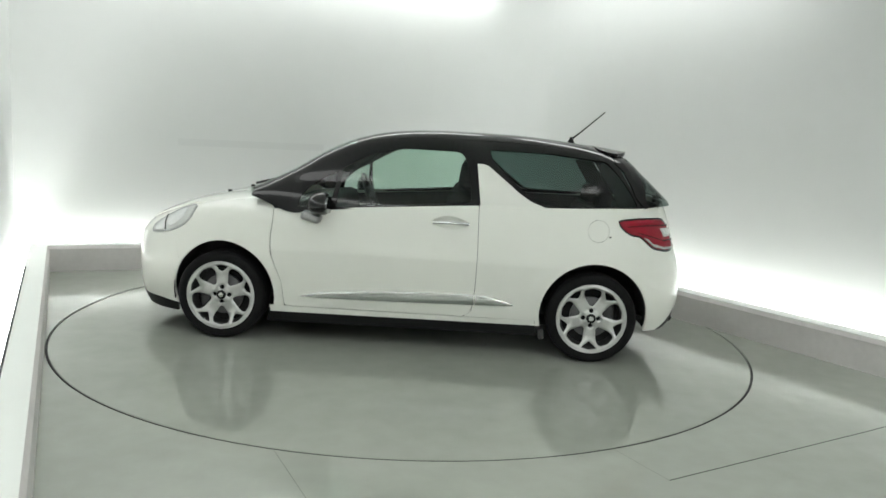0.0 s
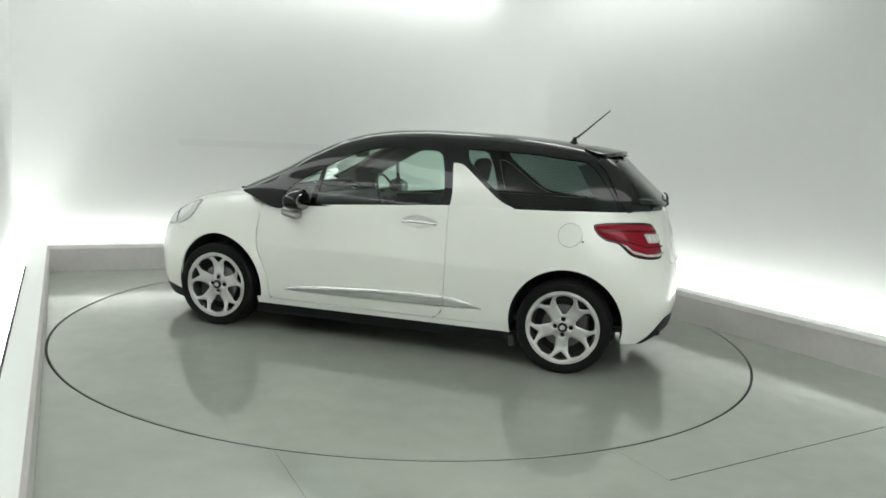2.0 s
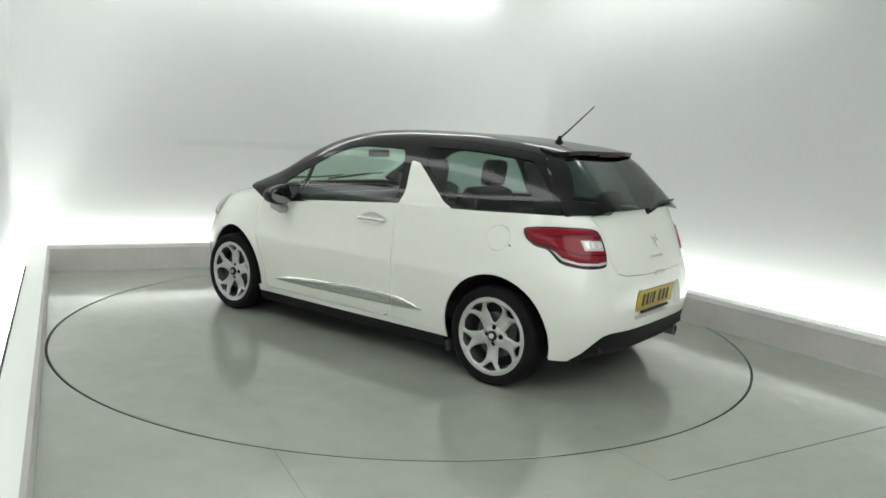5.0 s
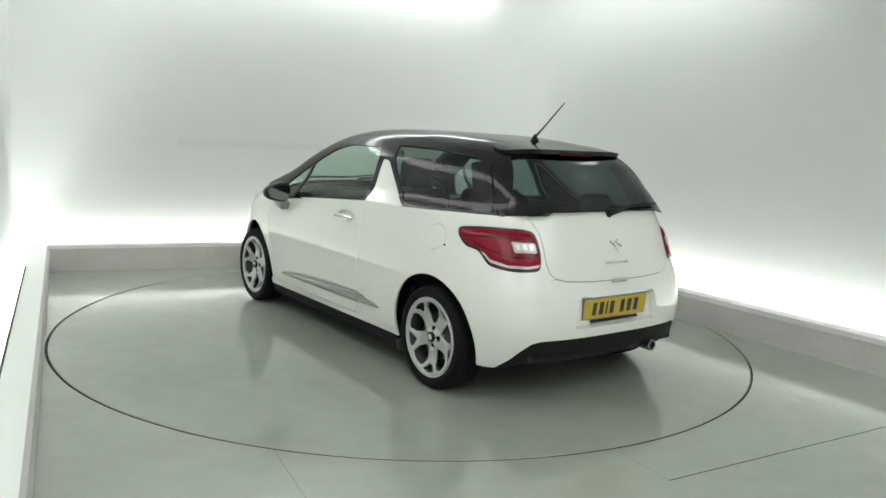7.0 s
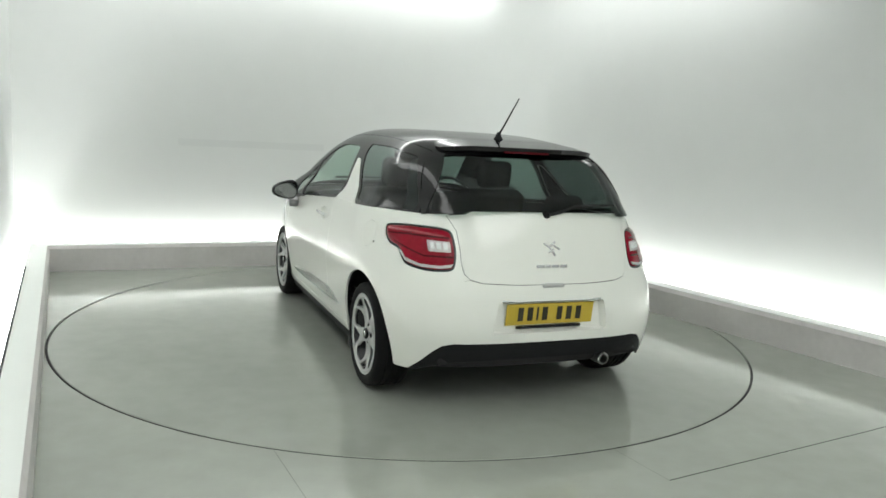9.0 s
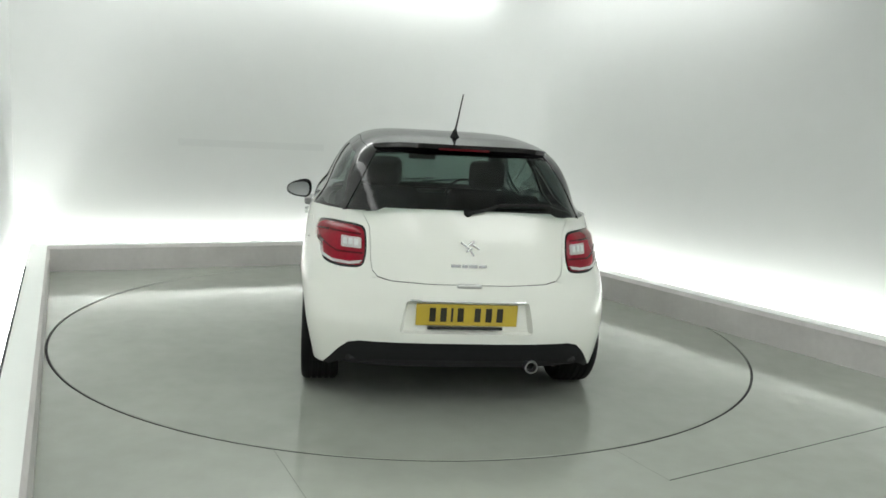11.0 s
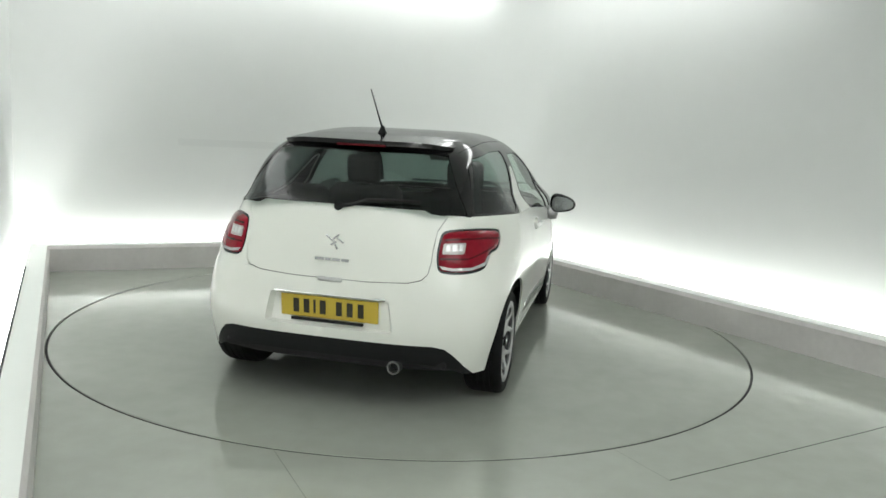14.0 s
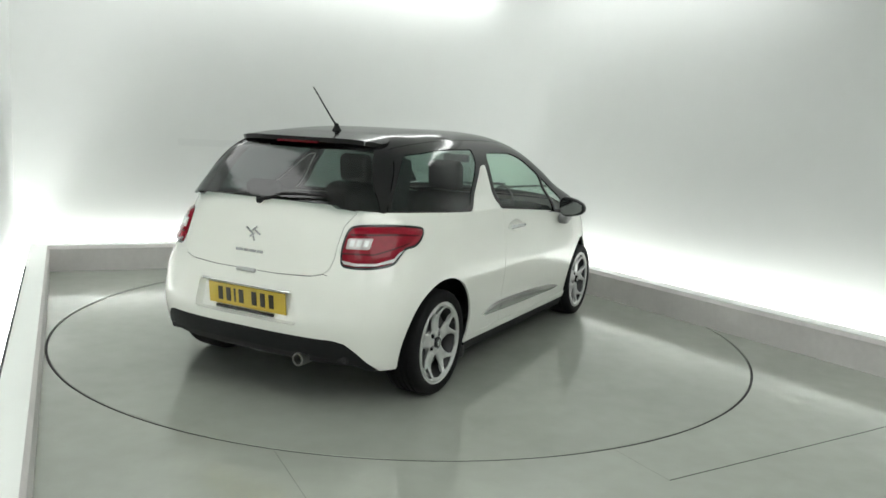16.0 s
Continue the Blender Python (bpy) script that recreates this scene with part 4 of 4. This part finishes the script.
for side, d in ((0, doors[0]), (1, doors[1])):
    sg = -1 if side else 1
    part("chrome_strip", side_strip(0.694, -0.458, sg), M_STRIP, d, "tapering chrome side strip", True)
    part("chrome_strip", side_strip(-0.466, -0.714, sg), M_STRIP, car, "tapering chrome side strip end", True)
    bowl = sheet(handle_hole, body, step=0.012, gap=-0.004, lift=-0.0015, rim=0, bulge=-0.022, soft=0.035)
    panel("handle_bowl", bowl, M_WHITE, d, mirror=bool(side))
    hb = tube([at_side(x, 0.872 + 0.004 * math.cos((x + 0.28) * 12), 0.014 + 0.016 * math.cos((x + 0.28) / 0.13 * 1.3), sg) for x in np.linspace(-0.165, -0.398, 12)], 0.011, 10)
    for v in hb.verts:
        v.co.z = 0.873 + (v.co.z - 0.873) * 1.1
    part("door_handle", hb, M_CHROME, d, "chrome pull handle", True)
    # door mirror: stalk, shell and glass
    base = part("door_mirror", box(0.13, 0.10, 0.06, pose(0.625, sg * 0.872, 0.862, 0, -14, 0), 0.022, 3), M_EXHAUST, d, "black door mirror on a silver stalk", True)
    bm = bmesh.new()
    bmesh.ops.create_uvsphere(bm, u_segments=28, v_segments=18, radius=1)
    for v in bm.verts:
        x, y, z = v.co
        f = 1.0 if x > 0 else 0.42
        k = (abs(y) ** 2.6 + abs(z) ** 2.6 + abs(x) ** 2.6) ** (-1 / 2.6)
        x, y, z = x * k, y * k, z * k
        v.co = (0.535 + x * f * 0.095, sg * (0.962 + y * 0.098), 0.955 + z * 0.068 * (1 - 0.30 * y) - 0.006 * y)
    if sg < 0:
        bmesh.ops.reverse_faces(bm, faces=bm.faces)
    part("mirror_shell", bm, M_BLACK, base, "gloss black mirror shell", True)
    gl = [(0.965 + 0.082 * math.copysign(abs(math.cos(a)) ** 0.75, math.cos(a)), 0.957 + 0.052 * math.copysign(abs(math.sin(a)) ** 0.75, math.sin(a))) for a in np.linspace(0, 2 * math.pi, 28, endpoint=False)]
    gl = [(y, 0.955 + (z - 0.957) * (1 - 3.2 * (y - 0.962))) for y, z in gl]
    bm = bmesh.new()
    vs = [bm.verts.new((0.4935, sg * y, z)) for y, z in gl]
    vb = [bm.verts.new((0.505, sg * y, z)) for y, z in gl]
    bm.faces.new(vs)
    for i in range(len(vs)):
        bm.faces.new((vs[i], vs[i - 1], vb[i - 1], vb[i]))
    bmesh.ops.recalc_face_normals(bm, faces=bm.faces)
    part("mirror_glass", bm, M_MIRROR, base, "mirror glass")

# ---- roof fittings ----
def spoiler_chart(uv):
    x, y = uv[:, 0], uv[:, 1]
    base = dome_top(np.stack([np.full_like(x, -1.22), y * 0.985], 1))[:, 2]
    return np.stack([x, y, base - (-1.22 - x) * 0.13 + 0.006], 1)


sp_line = [(-1.235, 0.46), (-1.31, 0.492), (-1.37, 0.492), (-1.43, 0.42), (-1.465, 0.25), (-1.475, 0.0)]
spoiler = panel("spoiler", sheet(rounded(sp_line + [(x, -y) for x, y in sp_line[-2::-1]], 0.03), spoiler_chart, step=0.03, rim=0.026, gap=0), M_BLACK, car, "gloss black roof spoiler")
bm = box(0.012, 0.28, 0.014, pose(-1.472, 0, 1.357), 0.004)
part("brake_light", bm, M_REDDARK, spoiler, "dark red high-level brake lamp")
ant = part("antenna", lathe([(0.0001, 0.045), (0.010, 0.043), (0.017, 0.02), (0.03, 0.0), (0.03, -0.012)], 20, "Z"), M_PLASTIC, car, "black whip antenna on the roof", True)
ant.matrix_basis = pose(-1.105, 0.0, 1.424, 0, -4, 0)
part("antenna_whip", tube([(-0.004, 0, 0.03), (-0.06, 0, 0.085), (-0.217, 0, 0.252)], 0.0065, 8, 0.0035), M_PLASTIC, ant)
# windscreen wipers and washer jets
for y0, y1 in ((0.42, -0.18), (-0.08, -0.62)):
    pts_ = [Vector(tuple(dome_top(np.array([[1.15 - 0.10 * abs(y0 + (y1 - y0) * t) - 0.07 * t, y0 + (y1 - y0) * t]]))[0])) + Vector((0.012, 0, 0.022)) for t in np.linspace(0, 1, 8)]
    part("windscreen_wiper", tube(pts_, 0.010, 8, 0.006), M_PLASTIC, car, "black windscreen wiper")
for y in (0.28, -0.28):
    q = hood_top(np.array([[1.36, y]]))[0]
    part("washer_jet", box(0.03, 0.022, 0.014, pose(q[0], q[1], q[2] + 0.005), 0.004), M_PLASTIC, car, "black washer jet")
# rear wiper
wp = part("rear_wiper", lathe([(0.0001, 0.03), (0.02, 0.026), (0.026, 0.0)], 20, "X"), M_PLASTIC, car, "black rear wiper", True)
wp.matrix_basis = pose(-1.742, 0.01, 1.045, 0, 0, 180)
arm = [Vector((-1.776, 0.01, 1.045)), Vector((-1.773, -0.07, 1.062))] + [Vector(tuple(dome_tail(np.array([[y, z]]))[0])) + Vector((-0.018, 0, 0.012)) for y, z in ((-0.15, 1.078), (-0.28, 1.085), (-0.42, 1.085))]
ob = part("wiper_arm", tube(arm, 0.010, 8, 0.006), M_PLASTIC, car, "black wiper arm")


# ---- tail fittings ----
def at_tail(y, z, lift=0.0):
    q = body(np.array([[sy(y, z), z]]))[0]
    return Vector((q[0] - lift, q[1], q[2]))


# plate recess
bm = bmesh.new()
bk = [bm.verts.new(q) for q in ((-1.838, 0.30, 0.60), (-1.848, 0.325, 0.445), (-1.848, -0.325, 0.445), (-1.838, -0.30, 0.60))]
fr = [bm.verts.new(at_tail(y, z, -0.002)) for y, z in ((0.318, 0.608), (0.348, 0.437), (-0.348, 0.437), (-0.318, 0.608))]
bm.faces.new(bk)
for i in range(4):
    bm.faces.new((bk[i - 1], bk[i], fr[i], fr[i - 1]))
bmesh.ops.recalc_face_normals(bm, faces=bm.faces)
for f in bm.faces:
    if f.normal.x > 0.3:
        bmesh.ops.reverse_faces(bm, faces=bm.faces)
        break
part("plate_recess", bm, M_WHITE, rear_bumper)
part("plate_trim", box(0.022, 0.60, 0.016, pose(-1.868, 0, 0.605), 0.006), M_CHROME, rear_bumper, "chrome trim above the plate")
part("plate_holder", box(0.014, 0.39, 0.016, pose(-1.862, 0.01, 0.464), 0.003), M_GLOSSPL, rear_bumper, "black plate holder edge")
plate = part("number_plate", box(0.008, 0.525, 0.116, pose(-1.857, 0.002, 0.532, 0, -6, 0), 0.003), M_YELLOW, rear_bumper, "yellow rear number plate with dark bars")
for k, y in enumerate((0.178, 0.122, 0.078, 0.034, -0.054, -0.112, -0.170)):
    wdt = 0.012 if k == 2 else 0.032
    part("bar", box(0.003, wdt, 0.074, pose(-1.862, 0.002 + y, 0.533, 0, -6, 0), 0.001), M_INK, plate)
# tailgate handle, badge and lettering bar
part("tailgate_handle", box(0.03, 0.13, 0.022, pose(-1.862, 0, 0.684), 0.008), M_ALLOY, tailgate, "grey tailgate release below the lid")
for y, z, rx_, l in ((0.026, 0.885, 35, 0.055), (-0.006, 0.895, -40, 0.04), (-0.03, 0.878, 30, 0.045), (0.004, 0.862, -35, 0.035), (-0.012, 0.846, 60, 0.03)):
    q = at_tail(y, z, 0.003)
    part("badge", box(0.006, l, 0.010, Matrix.Translation(q) @ pose(0, 0, 0, rx_, 8, 0), 0.002), M_BADGE, tailgate)
for y, l in ((0.07, 0.05), (0.025, 0.03), (-0.018, 0.045), (-0.068, 0.04)):
    q = at_tail(y, 0.782, 0.002)
    part("lettering_bar", box(0.004, l, 0.015, Matrix.Translation(q) @ pose(0, 0, 0, 0, 8, 0), 0.001), M_BADGE, tailgate)
# exhaust
ex = part("exhaust", lathe([(0.026, 0.0), (0.034, 0.0), (0.035, 0.01), (0.034, 0.16), (0.027, 0.16), (0.026, 0.02)], 32, "X", True), M_EXHAUST, car, "round chrome exhaust tip", True)
ex.matrix_basis = pose(-1.868, -0.353, 0.262)
part("exhaust_bore", lathe([(0.0001, 0.05), (0.027, 0.05), (0.027, 0.004)], 24, "X"), M_INNER, ex)
part("silencer", box(0.36, 0.50, 0.12, pose(-1.58, -0.12, 0.285), 0.05, 4), M_INNER, car, "dark exhaust silencer", True)

# ---- cabin ----
def seat(x, y, w, back_h, rests, rest_h=0.20):
    s = part("seat", box(0.50, w, 0.20, pose(x + 0.12, y, 0.44, 0, -6, 0), 0.06, 4), M_SEAT, car, "charcoal cloth seat", True)
    part("backrest", box(0.16, w, back_h, pose(x - 0.20, y, 0.48 + back_h / 2, 0, -14, 0), 0.06, 4), M_SEAT, s, "", True)
    for ry in rests:
        hx_ = x - 0.20 - math.sin(radians(14)) * (back_h / 2 + 0.12)
        part("headrest", box(0.10, 0.25, rest_h, pose(hx_, y + ry, 0.48 + back_h + rest_h / 2 + 0.005, 0, -8, 0), 0.049, 5), M_SEAT, s, "", True)


seat(-0.06, 0.36, 0.52, 0.585, (0,))
seat(-0.06, -0.36, 0.52, 0.585, (0,))
seat(-1.03, 0.0, 1.16, 0.48, (0.36, -0.36), 0.15)
part("dashboard", box(0.42, 1.36, 0.24, pose(0.76, 0, 0.82, 0, 8, 0), 0.07, 4), M_CABIN, car, "dark dashboard", True)
part("parcel_shelf", box(0.40, 1.16, 0.03, pose(-1.45, 0, 0.96), 0.01), M_CABIN, car)
part("cabin_floor", box(2.6, 1.3, 0.03, pose(-0.3, 0, 0.28), 0.0), M_CABIN, car)
sw = part("steering_wheel", lathe([(0.182, 0.0), (0.172, 0.012), (0.160, 0.0), (0.172, -0.012)], 32, "X", True), M_CABIN, car, "dark steering wheel", True)
sw.matrix_basis = pose(0.42, -0.36, 0.93, 0, 24, 0)
part("spoke", box(0.02, 0.33, 0.05, Matrix(), 0.01), M_CABIN, sw)
part("steering_hub", box(0.05, 0.13, 0.12, pose(0.01, 0, 0), 0.02), M_CABIN, sw)
part("interior_mirror", box(0.03, 0.22, 0.06, pose(0.50, 0, 1.26), 0.012), M_CABIN, car)
hl = [(0.30, 0.50), (-0.5, 0.53), (-1.25, 0.47)]
panel("headlining", sheet(hl + [(x, -y) for x, y in hl[::-1]], dome_top, step=0.08, lift=-0.03, rim=0), M_HEADLIN, car, "pale grey headlining")


def motions():
    rows_car, rows_table = [], []
    for i in range(33):
        t = i * 0.5
        turn = heading(t)
        rows_table.append((t, pose(0, 0, 0, 0, 0, turn)))
        rows_car.append((t, pose(0, 0, 0, 0, 0, turn) @ pose(CAR_X, CAR_Y, 0)))
    walk(turntable, rows_table)
    walk(car, rows_car)


motions()
